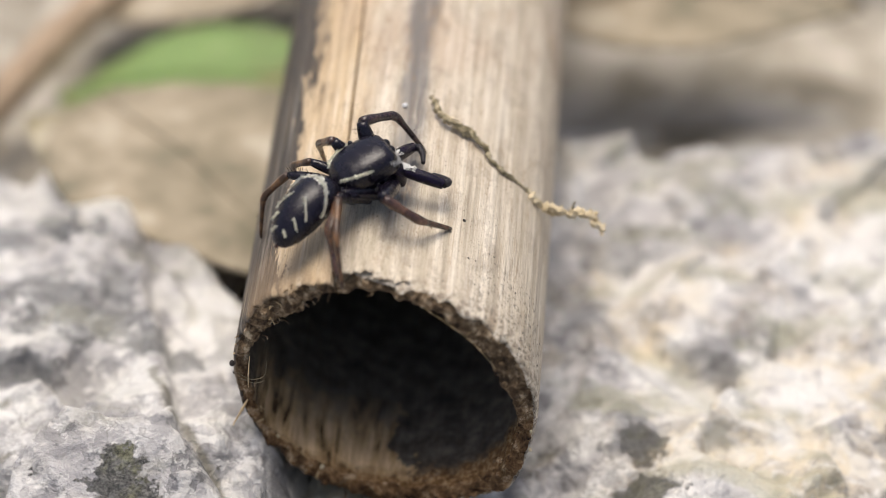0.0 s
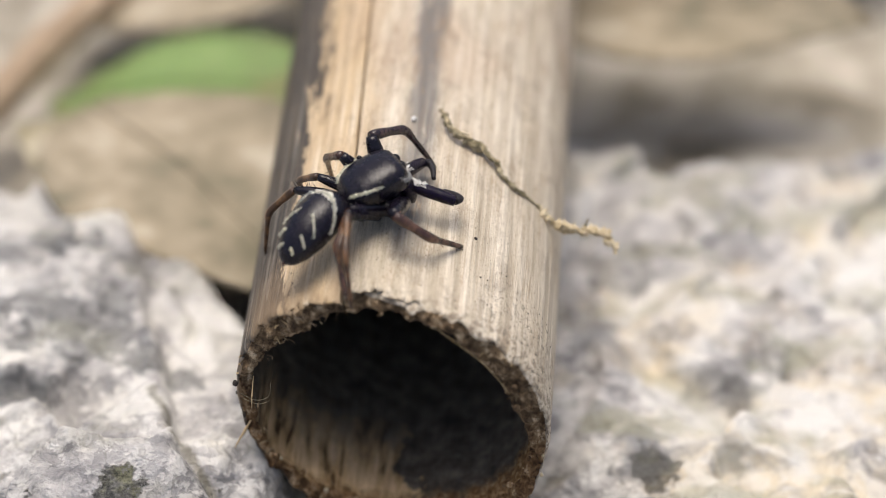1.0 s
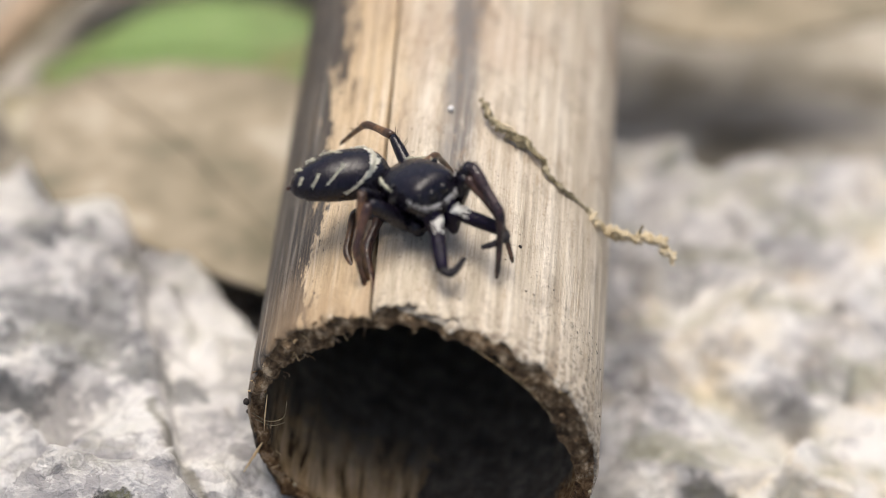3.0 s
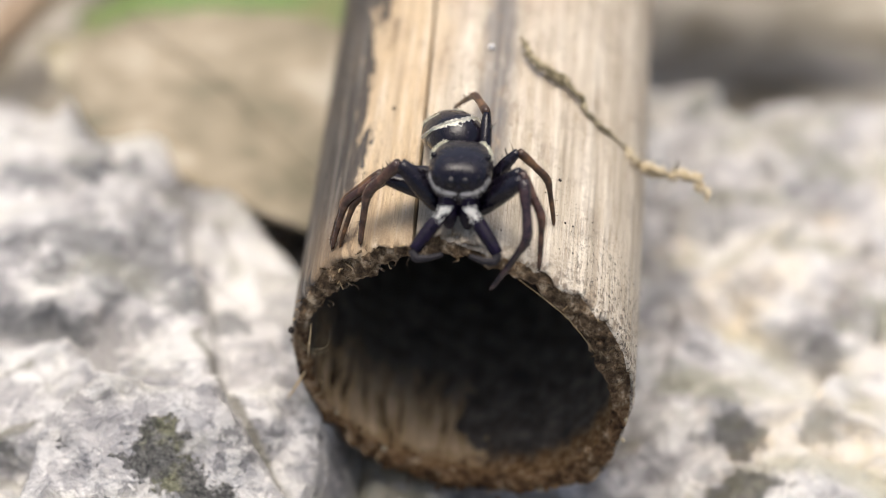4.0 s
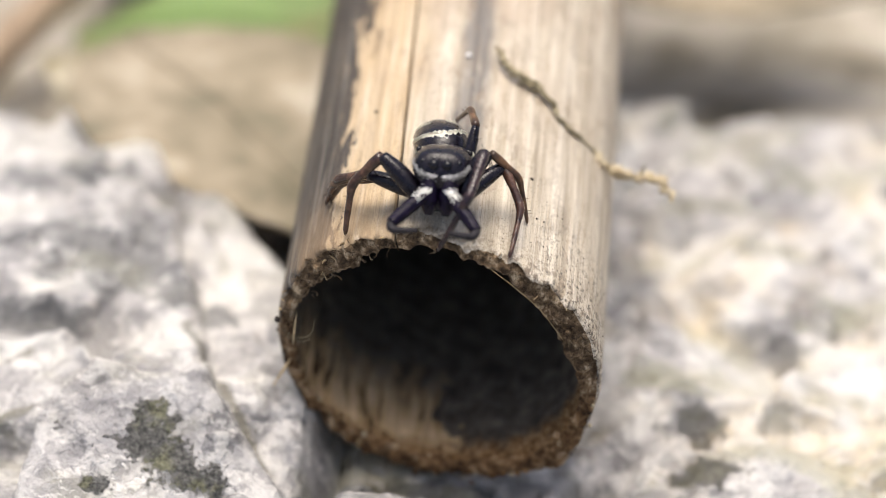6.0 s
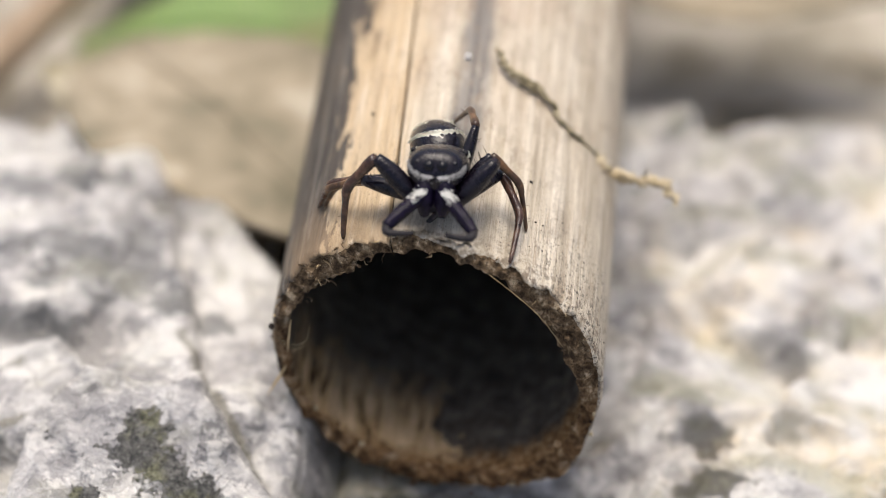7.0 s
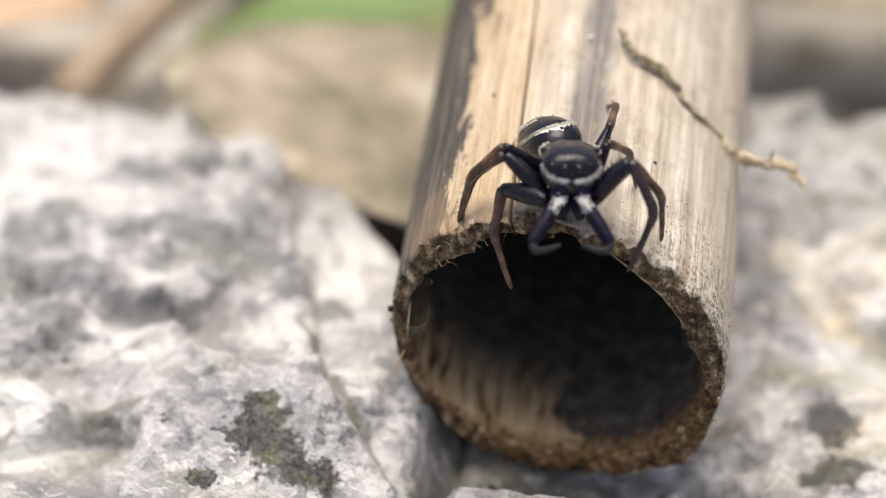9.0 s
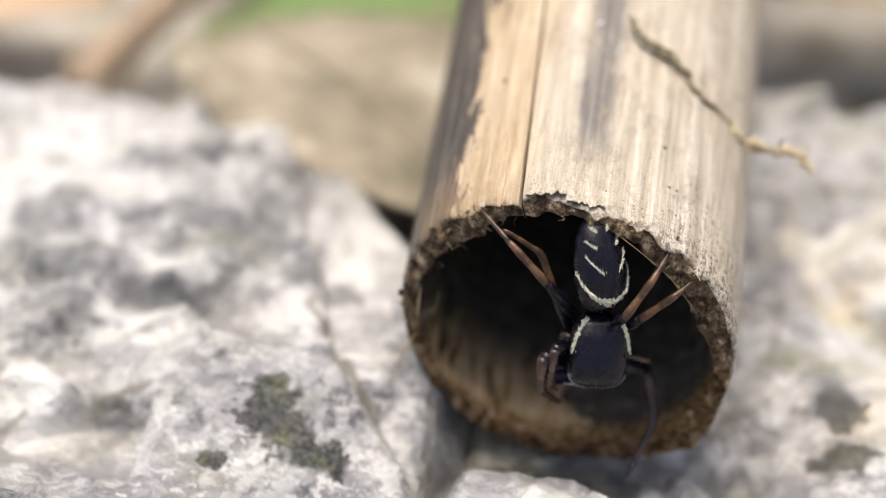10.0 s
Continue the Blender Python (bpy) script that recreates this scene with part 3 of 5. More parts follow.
def left_height(X, Y):
    yp = np.maximum(Y, 0)
    h = -2.2 - 0.10 * yp - 0.10 * np.maximum(X + 12, 0) * smoothstep(Y, 2, 8) + 0.05 * np.minimum(Y + 2, 0)
    # the lower shelf beyond the crack, towards the stem
    line = -7.2 + 0.28 * np.maximum(Y, 0) * -1 + 0.95 * np.maximum(-Y - 0.3, 0)
    wob = field(X, Y, 0.6, 3, 3.1) * 0.35
    h = h - 0.75 * smoothstep(X + wob, line, line + 0.35) * smoothstep(Y, -5, -3)
    groove = np.exp(-((X + wob - line - 0.18) / 0.16) ** 2)
    h = h - 0.5 * groove * smoothstep(Y, -5, -3)
    h = h + 0.8 * field(X, Y, 0.15, 3, 7.7) + facets(X, Y, 3.4, 0.16, 0.07, 5) + facets(X, Y, 1.5, 0.14, 0.03, 6) + 0.03 * field(X, Y, 1.3, 3, 1.3)
    # back edge and the side towards the stem
    back = 14.0 - 0.55 * np.maximum(X + 11.0, 0) ** 1.4 + 0.5 * field(X, Y, 0.25, 3, 9.0)
    h = h - 2.0 * smoothstep(Y, back - 0.7, back + 1.6) - (3.5 - 1.3 * smoothstep(X, -9.5, -7.5)) * smoothstep(Y, back, back + 2.4) * smoothstep(X, -13.2, -11.0)
    h = h - 5.0 * smoothstep(Y, 18.0 + 0.6 * field(X, Y, 0.2, 3, 2.0), 20.5)
    h = h - 4.2 * smoothstep(X + 0.5 * wob, -4.6, -2.5)
    h = h - 2.6 * np.exp(-((X + 6.4) / 0.8) ** 4 - ((Y - 11.3) / 0.95) ** 4)
    return np.maximum(h, -12.4)


def right_height(X, Y):
    h = -5.5 - 0.05 * np.maximum(X - 8, 0) - 0.03 * np.maximum(Y - 6, 0)
    h = h + 0.6 * smoothstep(X, 5.5, 8) * (1 - smoothstep(Y, 2, 8))
    h = h + 2.2 * (1 - smoothstep(Y + 0.12 * X, -4.2, -1.6)) * smoothstep(X, -6, -3)
    rough = 0.8 * field(X, Y, 0.16, 3, 21.7) + facets(X, Y, 3.0, 0.18, 0.14, 15) + facets(X, Y, 1.3, 0.14, 0.04, 16) + 0.05 * field(X, Y, 1.3, 3, 4.4)
    bed = np.exp(-(X / 3.2) ** 2) * smoothstep(Y, -1.0, 0.5)
    h = h + rough * (1 - 0.9 * bed)
    h = np.where(bed > 0.02, np.minimum(h, -5.28 + 0.35 * (1 - bed)), h)
    h = h - 6.5 * smoothstep(Y + field(X, Y, 0.2, 3, 2.0) * 1.2, 21.0, 24.0)
    h = h - 3.2 * (1 - smoothstep(X, -4.6, -2.6))
    return np.maximum(h, -12.4)


def build_ground():
    bm = bmesh.new()
    bmesh.ops.create_grid(bm, x_segments=80, y_segments=80, size=70)
    for v in bm.verts:
        v.co.z = -12.0 + 0.9 * fbm((v.co.x * 0.11, v.co.y * 0.11, 3), 5)
    far = [e for e in bm.edges if e.is_boundary]
    for k in (3, 12, 60, 400):
        got = bmesh.ops.extrude_edge_only(bm, edges=far)["geom"]
        for v in [g for g in got if isinstance(g, bmesh.types.BMVert)]:
            v.co.x, v.co.y = v.co.x * k, v.co.y * k
            v.co.z = -12.0 + 2.0 * fbm((v.co.x * 0.01, v.co.y * 0.01, 1), 3)
        far = [g for g in got if isinstance(g, bmesh.types.BMEdge) and g.is_boundary]
    bmesh.ops.recalc_face_normals(bm, faces=bm.faces)
    tagged(part("ground", bm, SOIL), "dark leaf mould and soil between the rocks", "ground", kind="structure")
    rock_block("rock_west", axis(-60, -25, -3.0, -2.4, 0.14, 14), axis(-60, -7, 18, 24, 0.16, 14), left_height, ROCK_A,
               "grey and white quartz rock with dark lichen and a crack")
    rock_block("rock_east", axis(-4.8, -4.4, 21, 60, 0.16, 8), axis(-60, -6, 25, 29, 0.16, 14), right_height, ROCK_B,
               "pale quartz rock, stained yellowish and greenish, under the stem")


build_ground()

# ---- the hollow stem ----
STEM_R = 5.2


def rim_y(th):
    x, z = STEM_R * math.sin(th), STEM_R * math.cos(th)
    return -0.155 * x + 0.025 * z


def outer_r(th):
    """Slightly squared cross-section, fullest at the lower flanks."""
    d = math.degrees(th)
    return STEM_R + 0.16 * math.exp(-((d - 62) / 18) ** 2) + 0.32 * math.exp(-((d - 131) / 16) ** 2) + 0.1 * math.exp(-((d + 142) / 18) ** 2) + 0.12 * math.exp(-((d + 52) / 16) ** 2) - 0.15 * math.exp(-((d - 12) / 12) ** 2) - 0.12 * math.exp(-((d - 165) / 20) ** 2)


def inner_r(th):
    """The hollow's edge: thin and toothed above, thick below and on the right flank."""
    d = math.degrees(th)
    r = 4.72 - 0.52 * math.exp(-((d - 62) / 30) ** 2) - 0.28 * math.exp(-((abs(d) - 172) / 22) ** 2) - 0.42 * math.exp(-((d + 40) / 18) ** 2) - 0.15 * math.exp(-((d - 18) / 10) ** 2)
    p = Vector((math.sin(th), math.cos(th), 0))
    tooth = noise.noise(p * 9 + Vector((0, 0, 4.2)))
    return r + 0.16 * noise.noise(p * 3.2 + Vector((0, 0, 1.2))) - 0.26 * max(0, tooth) * (1 if abs(d) < 80 else 0.4) + 0.06 * noise.noise(p * 26)


def build_stem():
    stem = tagged(new("hollow_stem"), "weathered hollow cane stem with black mould and a torn open end", "stem")
    base = np.linspace(-math.pi, math.pi, 420, endpoint=False)
    crack0 = radians(-16.5)
    extra = crack0 + np.radians(np.linspace(-7.5, 1.8, 90))
    ths = np.unique(np.concatenate([base, extra]))
    ys = np.concatenate([np.array([80, 50, 32]), np.linspace(24, 3, 70), np.linspace(2.85, 0.0, 26)])
    rings, index = [], []
    for y in ys:
        ring = []
        for th in ths:
            cx, cz = math.sin(th), math.cos(th)
            fade = max(0.0, 1 - y / 3.0)
            e = rim_y(th) * fade
            # torn lip: notches in the skin, deepest beside the crack
            tear = 0.26 * noise.noise(Vector((cx * 4.5, cz * 4.5, 1.0))) + 0.16 * noise.noise(Vector((cx * 14, cz * 14, 2.0))) + 0.07 * noise.noise(Vector((cx * 40, cz * 40, 5.0)))
            d = math.degrees(th)
            tear += 0.42 * math.exp(-((d + 9.5) / 4.0) ** 2) - 0.12 * math.exp(-((d + 25) / 8.0) ** 2)
            yy = y + e + max(0, 1 - y / 0.9) * tear * (0.75 + 0.25 * (cz > -0.3))
            r = outer_r(th)
            r += 0.030 * noise.noise(Vector((cx * 9, cz * 9, yy * 0.05))) + 0.016 * noise.noise(Vector((cx * 34, cz * 34, yy * 0.12))) + 0.012 * noise.noise(Vector((cx * 8, cz * 8, yy * 1.4)))
            cth = crack0 - radians(0.28) * yy
            off = (th - cth) * r
            r -= 0.60 * math.exp(-(off / 0.036) ** 2) + 0.03 * math.exp(-((off + 0.2) / 0.2) ** 2)
            if y < 0.25:
                r -= 0.07 * (1 - y / 0.25)
            ring.append((cx * r, yy, cz * r))
        rings.append(ring)
        index.append(0)
    # the torn end: a fibrous ring between skin and hollow
    lip = [Vector(p) for p in rings[-1]]
    inner = []
    steps = 9
    for s in range(1, steps + 1):
        u, ring = s / steps, []
        for n, th in enumerate(ths):
            cx, cz = math.sin(th), math.cos(th)
            ri = inner_r(th)
            ro = math.hypot(lip[n].x, lip[n].z)
            r = ro + (ri - ro) * u
            level = rim_y(th) * r / STEM_R - 0.12 * math.sin(math.pi * u)
            y = lip[n].y * (1 - u) ** 2 + level * (1 - (1 - u) ** 2)
            y += 0.24 * noise.noise(Vector((cx * r * 1.9, cz * r * 1.9, 7))) + 0.14 * noise.noise(Vector((cx * r * 5, cz * r * 5, 3))) + 0.06 * noise.noise(Vector((cx * r * 14, cz * r * 14, 9)))
            r += 0.10 * noise.noise(Vector((cx * 7, cz * 7, 5 + 2 * u))) * (u > 0.5)
            ring.append((cx * r, y, cz * r))
        rings.append(ring)
        index.append(1)
    last = [Vector(p) for p in rings[-1]]
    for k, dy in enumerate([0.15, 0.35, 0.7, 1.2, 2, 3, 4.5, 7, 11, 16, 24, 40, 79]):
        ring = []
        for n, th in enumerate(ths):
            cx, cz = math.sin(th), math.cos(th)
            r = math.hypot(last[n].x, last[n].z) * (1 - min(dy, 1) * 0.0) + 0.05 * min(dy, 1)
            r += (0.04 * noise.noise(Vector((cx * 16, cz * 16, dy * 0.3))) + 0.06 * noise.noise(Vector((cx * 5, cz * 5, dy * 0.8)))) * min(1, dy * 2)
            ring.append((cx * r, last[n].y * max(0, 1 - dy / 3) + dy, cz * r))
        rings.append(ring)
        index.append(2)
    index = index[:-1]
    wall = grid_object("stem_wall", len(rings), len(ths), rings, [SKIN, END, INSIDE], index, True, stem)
    wall.data.flip_normals()
    # a node plate closes the hollow deep inside
    bm = bmesh.new()
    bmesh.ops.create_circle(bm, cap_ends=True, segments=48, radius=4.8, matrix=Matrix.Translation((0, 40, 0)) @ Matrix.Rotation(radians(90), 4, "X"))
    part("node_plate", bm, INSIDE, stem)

    def on(deg, y, h=0.0):
        th = radians(deg)
        r = outer_r(th) + h
        return Vector((r * math.sin(th), y, r * math.cos(th)))

    # torn fibres about the rim
    def fibre(points, r, label="", m=FIBRE):
        path = smooth_path(points, 6)
        radii = [r * (1 - 0.75 * abs(2 * i / (len(path) - 1) - 0.9)) + 0.006 for i in range(len(path))]
        part("torn_fibre", rod(bmesh.new(), path, radii, 6, 0.3), m, stem, label)

    fibre([(-4.75, 0.55, -0.95), (-5.0, 0.35, -1.35), (-5.3, 0.2, -1.9)], 0.045, "pale torn splinter")
    fibre([(-4.55, 0.65, 1.0), (-4.6, 0.3, 0.4), (-4.65, 0.35, -0.2)], 0.022)
    fibre([(-5.0, 0.5, 0.35), (-4.5, 0.3, 0.25), (-4.05, 0.3, 0.45), (-3.95, 0.45, 1.0)], 0.006, m=ROOT)
    fibre([(-4.9, 0.4, 0.2), (-4.4, 0.25, 0.12), (-4.0, 0.3, 0.25)], 0.006, m=ROOT)
    fibre([(1.6, -0.35, 4.35), (2.4, -0.50, 3.75), (3.2, -0.62, 3.0), (3.95, -0.72, 1.9)], 0.004, "thin pale thread along the rim")
    rng = random.Random(4)
    for _ in range(30):
        d = rng.uniform(-180, 180)
        th, r = radians(d), rng.uniform(4.4, 5.25)
        p = Vector((r * math.sin(th), rim_y(th) + 0.1, r * math.cos(th)))
        q = p + Vector((rng.uniform(-0.25, 0.25), -rng.uniform(0.15, 0.4), rng.uniform(-0.3, 0.2)))
        fibre([p, (p + q) / 2 + Vector((rng.uniform(-0.08, 0.08), 0, rng.uniform(-0.08, 0.08))), q], rng.uniform(0.012, 0.035), m=FIBRE if rng.random() < 0.25 else END)
    for _ in range(44):
        d = rng.gauss(-44, 14)
        th, r = radians(d), rng.uniform(4.3, 5.15)
        p = Vector((r * math.sin(th), rim_y(th) + 0.05, r * math.cos(th)))
        q = p + Vector((rng.uniform(-0.3, 0.3), -rng.uniform(0.05, 0.25), rng.uniform(-0.25, 0.15)))
        fibre([p, (p + q) / 2 + Vector((rng.uniform(-0.1, 0.1), -0.05, rng.uniform(-0.1, 0.1))), q], rng.uniform(0.012, 0.04), m=FIBRE if rng.random() < 0.35 else END)
    # a flap of skin lifted beside the crack
    rows, cols = 10, 26
    for sgn, (d0, d1, y0, y1, lift) in enumerate(((-14.5, -1.5, 0.30, 1.35, 0.20), (-1.0, 12.0, 0.10, 0.75, 0.10))):
        pts = []
        for side in (0, 1):
            for i in range(rows):
                f = i / (rows - 1)
                for j in range(cols):
                    d = d0 + (d1 - d0) * j / (cols - 1)
                    edge = y0 + 0.22 * noise.noise(Vector((d * 0.35, sgn, 1))) + 0.10 * noise.noise(Vector((d * 1.1, sgn, 2)))
                    pts.append(on(d, edge + (y1 - edge) * f, 0.035 + lift * (1 - f) ** 2 * (0.6 + 0.6 * noise.noise(Vector((d * 0.4, 5, f)))) - 0.05 * f - 0.045 * side))
        tagged(grid_object("torn_flap", 2 * rows, cols, [pts[(i if i < rows else 3 * rows - 1 - i) * cols + j] for i in range(2 * rows) for j in range(cols)], SKIN, parent=stem), "lifted flap of skin")
    # crumbs and black grains stuck to skin and rim
    for _ in range(16):
        d = rng.gauss(42, 24)
        y = abs(rng.gauss(0, 2.6)) + 0.1
        crumb(stem, on(d, y + rim_y(radians(d)), 0.01), rng.uniform(0.012, 0.035), FRASS, rng)
    for d, y, s in ((29.8, 3.79, 0.06), (33, 2.1, 0.035), (-84, 0.75, 0.10), (-92, 1.05, 0.06), (-30, 6.6, 0.05)):
        crumb(stem, on(d, y, 0.02), s, FRASS, rng)
    for _ in range(34):
        th = radians(rng.uniform(60, 250))
        r = rng.uniform(4.4, 5.2)
        crumb(stem, Vector((r * math.sin(th), rim_y(th) - 0.14, r * math.cos(th))), rng.uniform(0.03, 0.13), ROOTTIP if rng.random() < 0.25 else END, rng)
    return on


def crumb(parent, at, size, m, rng):
    bm = bmesh.new()
    bmesh.ops.create_icosphere(bm, subdivisions=2, radius=size)
    s = rng.uniform(0, 50)
    for v in bm.verts:
        v.co = v.co * (1 + 0.45 * noise.noise(v.co * (1.6 / size) + Vector((s, s, s)))) + at
    return part("crumb", bm, m, parent)


on_stem = build_stem()


def build_rootlet():
    root = tagged(new("dry_rootlet"), "thin crooked dry rootlet lying across the stem", "rootlet")

    def strand(name, pts, r, m, wob, label="", n=22, taper=True):
        path = smooth_path(pts, n)
        for p in path:
            p += Vector((noise.noise(p * 2.6), noise.noise(p * 2.6 + Vector((9, 0, 0))), 0.6 * noise.noise(p * 2.9 + Vector((0, 4, 0))))) * wob
        c = len(path)
        radii = [r * (0.75 + 0.55 * noise.noise(p * 4.5) + 0.35 * noise.noise(p * 11)) * (0.45 + 0.55 * math.sin(math.pi * min(1, (i + c * 0.15) / (c * 1.2))) if taper else 1) for i, p in enumerate(path)]
        part(name, rod(bmesh.new(), path, [max(0.012, q) for q in radii], 12, 1.1, r * 50, True, 11.0), m, root, label)

    strand("thick_strand", [(1.12, 9.45, 5.24), (1.30, 8.9, 5.24), (1.62, 8.45, 5.14), (2.3, 8.11, 4.86), (2.85, 7.95, 4.57), (3.12, 7.6, 4.37), (3.28, 7.3, 4.24)], 0.145, ROOT, 0.10)
    strand("twisted_strand", [(1.2, 9.1, 5.34), (1.55, 8.6, 5.2), (1.9, 8.2, 5.1), (2.4, 8.2, 4.9), (2.8, 7.8, 4.68), (3.2, 7.55, 4.4)], 0.075, ROOT, 0.14)
    strand("twisted_strand", [(1.15, 9.35, 5.32), (1.4, 8.7, 5.3), (2.0, 8.4, 5.05), (2.6, 7.95, 4.78), (3.1, 7.75, 4.45)], 0.05, ROOTTIP, 0.14)
    strand("thin_strand", [(3.28, 7.3, 4.22), (3.65, 7.15, 3.93), (3.97, 7.15, 3.62), (4.3, 7.2, 3.22), (4.6, 7.2, 2.87)], 0.075, ROOT, 0.05, taper=False)
    strand("pale_end", [(4.5, 7.2, 2.95), (4.9, 7.1, 2.57), (5.25, 6.98, 2.33), (5.5, 6.95, 2.38), (5.85, 6.9, 2.22), (6.3, 6.85, 2.34), (6.75, 6.8, 2.24), (6.95, 6.6, 1.98), (7.15, 6.5, 1.95)], 0.175, ROOTTIP, 0.10, "pale knobbly rootlet end", taper=False)
    strand("side_root", [(5.1, 7.0, 2.45), (5.45, 6.8, 2.5), (5.9, 6.75, 2.32), (6.4, 6.7, 2.4), (6.8, 6.55, 2.3)], 0.085, ROOTTIP, 0.12, taper=False)
    strand("side_root", [(6.6, 6.8, 2.3), (6.8, 6.5, 2.15), (7.05, 6.4, 2.1), (7.1, 6.2, 1.85)], 0.08, ROOTTIP, 0.08, taper=False)
    strand("root_hair", [(6.1, 6.85, 2.35), (6.12, 6.9, 2.62), (6.18, 6.92, 2.75)], 0.03, ROOT, 0.02, taper=False, n=5)
    bead = bmesh.new()
    bmesh.ops.create_icosphere(bead, subdivisions=2, radius=0.085, matrix=Matrix.Translation((0.19, 9.01, 5.2)))
    for v in bead.verts:
        v.co += Vector((noise.noise(v.co * 9), noise.noise(v.co * 9 + Vector((3, 0, 0))), 0)) * 0.03
    tagged(part("white_bead", bead, BEAD), "tiny white droplet stuck to the stem", "droplet")


build_rootlet()


# ---- litter behind ----
def leaf(name, m, origin, length, width, turn, tilt, roll, curl, label, category="leaf"):
    """A leaf blade with midrib, side veins and a curl, with thickness."""
    rows, cols, thick = 40, 17, 0.18
    def at(u, v, side):
        w = width * 0.5 * (math.sin(math.pi * min(1, u * 0.97 + 0.02) ** 0.85) ** 1.05) * (1 + 0.05 * noise.noise(Vector((u * 6, v, length))))
        x = v * w
        z = curl * (v * v) * w * 0.5 + 0.10 * length * math.sin(u * 2.6) + 0.07 * abs(math.sin((u * 9 - abs(v) * 1.5) * math.pi)) * min(1, abs(v) * 3)
        z += 0.35 * noise.noise(Vector((u * 4, v * 1.4, length * 0.3)))
        return Vector((x, u * length, z - side * thick))
    bm = bmesh.new()
    g = [[[bm.verts.new(at(i / (rows - 1), 2 * j / (cols - 1) - 1, s)) for j in range(cols)] for i in range(rows)] for s in (0, 1)]
    for s in (0, 1):
        for i in range(rows - 1):
            for j in range(cols - 1):
                q = (g[s][i][j], g[s][i][j + 1], g[s][i + 1][j + 1], g[s][i + 1][j])
                bm.faces.new(q if s == 0 else q[::-1])
    for i in range(rows - 1):
        for j, flip in ((0, False), (cols - 1, True)):
            q = (g[0][i][j], g[0][i + 1][j], g[1][i + 1][j], g[1][i][j])
            bm.faces.new(q[::-1] if flip else q)
    thing = tagged(new(name), label, category)
    thing.matrix_world = Matrix.Translation(Vector(origin) * MM) @ Euler((radians(tilt), radians(roll), radians(turn))).to_matrix().to_4x4()
    part("blade", bm, m, thing)
    rib = [at(i / 30, 0, 0) + Vector((0, 0, 0.05)) for i in range(31)]
    part("midrib", rod(bmesh.new(), rib, [0.16 * (1 - 0.8 * i / 30) for i in range(31)], 6), m, thing)
    return thing


def stick(points, r, label):
    thing = tagged(new("dry_stick"), label, "stick")
    path = smooth_path(points, 12)
    part("shaft", rod(bmesh.new(), path, [r * (1 + 0.12 * noise.noise(p * 0.5)) for p in path], 14, 0.15), STICK, thing)
    kn = path[len(path) // 2]
    bm = bmesh.new()
    bmesh.ops.create_icosphere(bm, subdivisions=3, radius=r * 1.02, matrix=Matrix.Translation(kn))
    for v in bm.verts:
        v.co += Vector((0, 0, 1)) * 0.12 * r * noise.noise(v.co)
    part("knot", bm, STICK, thing)


leaf("green_leaf", GREEN, (-17.0, 27.4, -9.8), 15, 7.5, -98, 5, -8, 0.2, "fresh green leaf lying behind the rocks")
leaf("dead_leaf", DEAD, (-14.4, 23.6, -6.6), 16.6, 11.5, -141, 1, -6, 0.15, "tan dead leaf lying against the grey rock")
leaf("dead_leaf", OLIVE, (-17.6, 24.3, -8.4), 16, 7.0, -125, -1, -6, 0.2, "olive-brown dead leaf half covering a green leaf")
leaf("dead_leaf", DEAD, (-17, 33, -9.5), 15, 8, -70, 4, 8, 0.3, "tan dead leaf on the ground beyond the rocks")
leaf("dead_leaf", ORANGE, (-30.5, 26.0, -9.6), 10, 6, -84, 4, -6, 0.3, "orange-brown dead leaf on the ground")
leaf("dead_leaf", DEAD, (3.2, 31.5, -7.6), 14.5, 7.5, -94, 2, 10, 0.3, "large tan dead leaf beyond the pale rock")
leaf("dead_leaf", DEAD, (12, 40, -9.0), 20, 11, -60, 3, -8, 0.3, "pale dead leaf lying on the soil")
leaf("dead_leaf", DEAD, (-8, 42, -9.5), 18, 9, -20, 5, 10, 0.3, "pale dead leaf lying on the soil")
stick([(-21.3, 22.4, -9.4), (-19.2, 26.3, -8.9), (-16.6, 31.5, -8.5), (-9.6, 44, -8.2)], 0.85, "round brown dry stick lying on the litter")


# ---- the spider ----
# Its own space: x to its right, y ahead, z up, the origin in the middle of the carapace.
CAR_U = [0, 0.04, 0.12, 0.28, 0.45, 0.65, 0.80, 0.88, 0.95, 1.0]
CAR_W = [0.24, 0.46, 0.68, 0.84, 0.90, 0.90, 0.86, 0.81, 0.71, 0.44]
CAR_T = [0.05, 0.20, 0.40, 0.55, 0.62, 0.64, 0.61, 0.57, 0.48, 0.30]
ABD_U = [0, 0.03, 0.09, 0.22, 0.42, 0.62, 0.82, 0.94, 0.98, 1.0]
ABD_W = [0.12, 0.38, 0.62, 0.80, 0.85, 0.79, 0.60, 0.38, 0.24, 0.08]


def carapace_at(u, v, out=0.0):
    """A point on the carapace: u from rear to front, v round it in degrees from the top."""
    w, t = np.interp(u, CAR_U, CAR_W) + out, np.interp(u, CAR_U, CAR_T) + out
    s, c = math.sin(radians(v)), math.cos(radians(v))
    x = w * math.copysign(abs(s) ** 0.86, s)
    z = (t if c > 0 else 0.50 + out) * math.copysign(abs(c) ** 0.74, c)
    y = -1.15 + 2.22 * u + 0.12 * c * max(0, u - 0.8) * -2
    return Vector((x, y, z))


def abdomen_at(u, v, out=0.0):
    w = np.interp(u, ABD_U, ABD_W) + out
    s, c = math.sin(radians(v)), math.cos(radians(v))
    return Vector((w * s, -2.95 * u, (0.84 if c > 0 else 0.72) * w * c + 0.10 * math.sin(math.pi * u)))


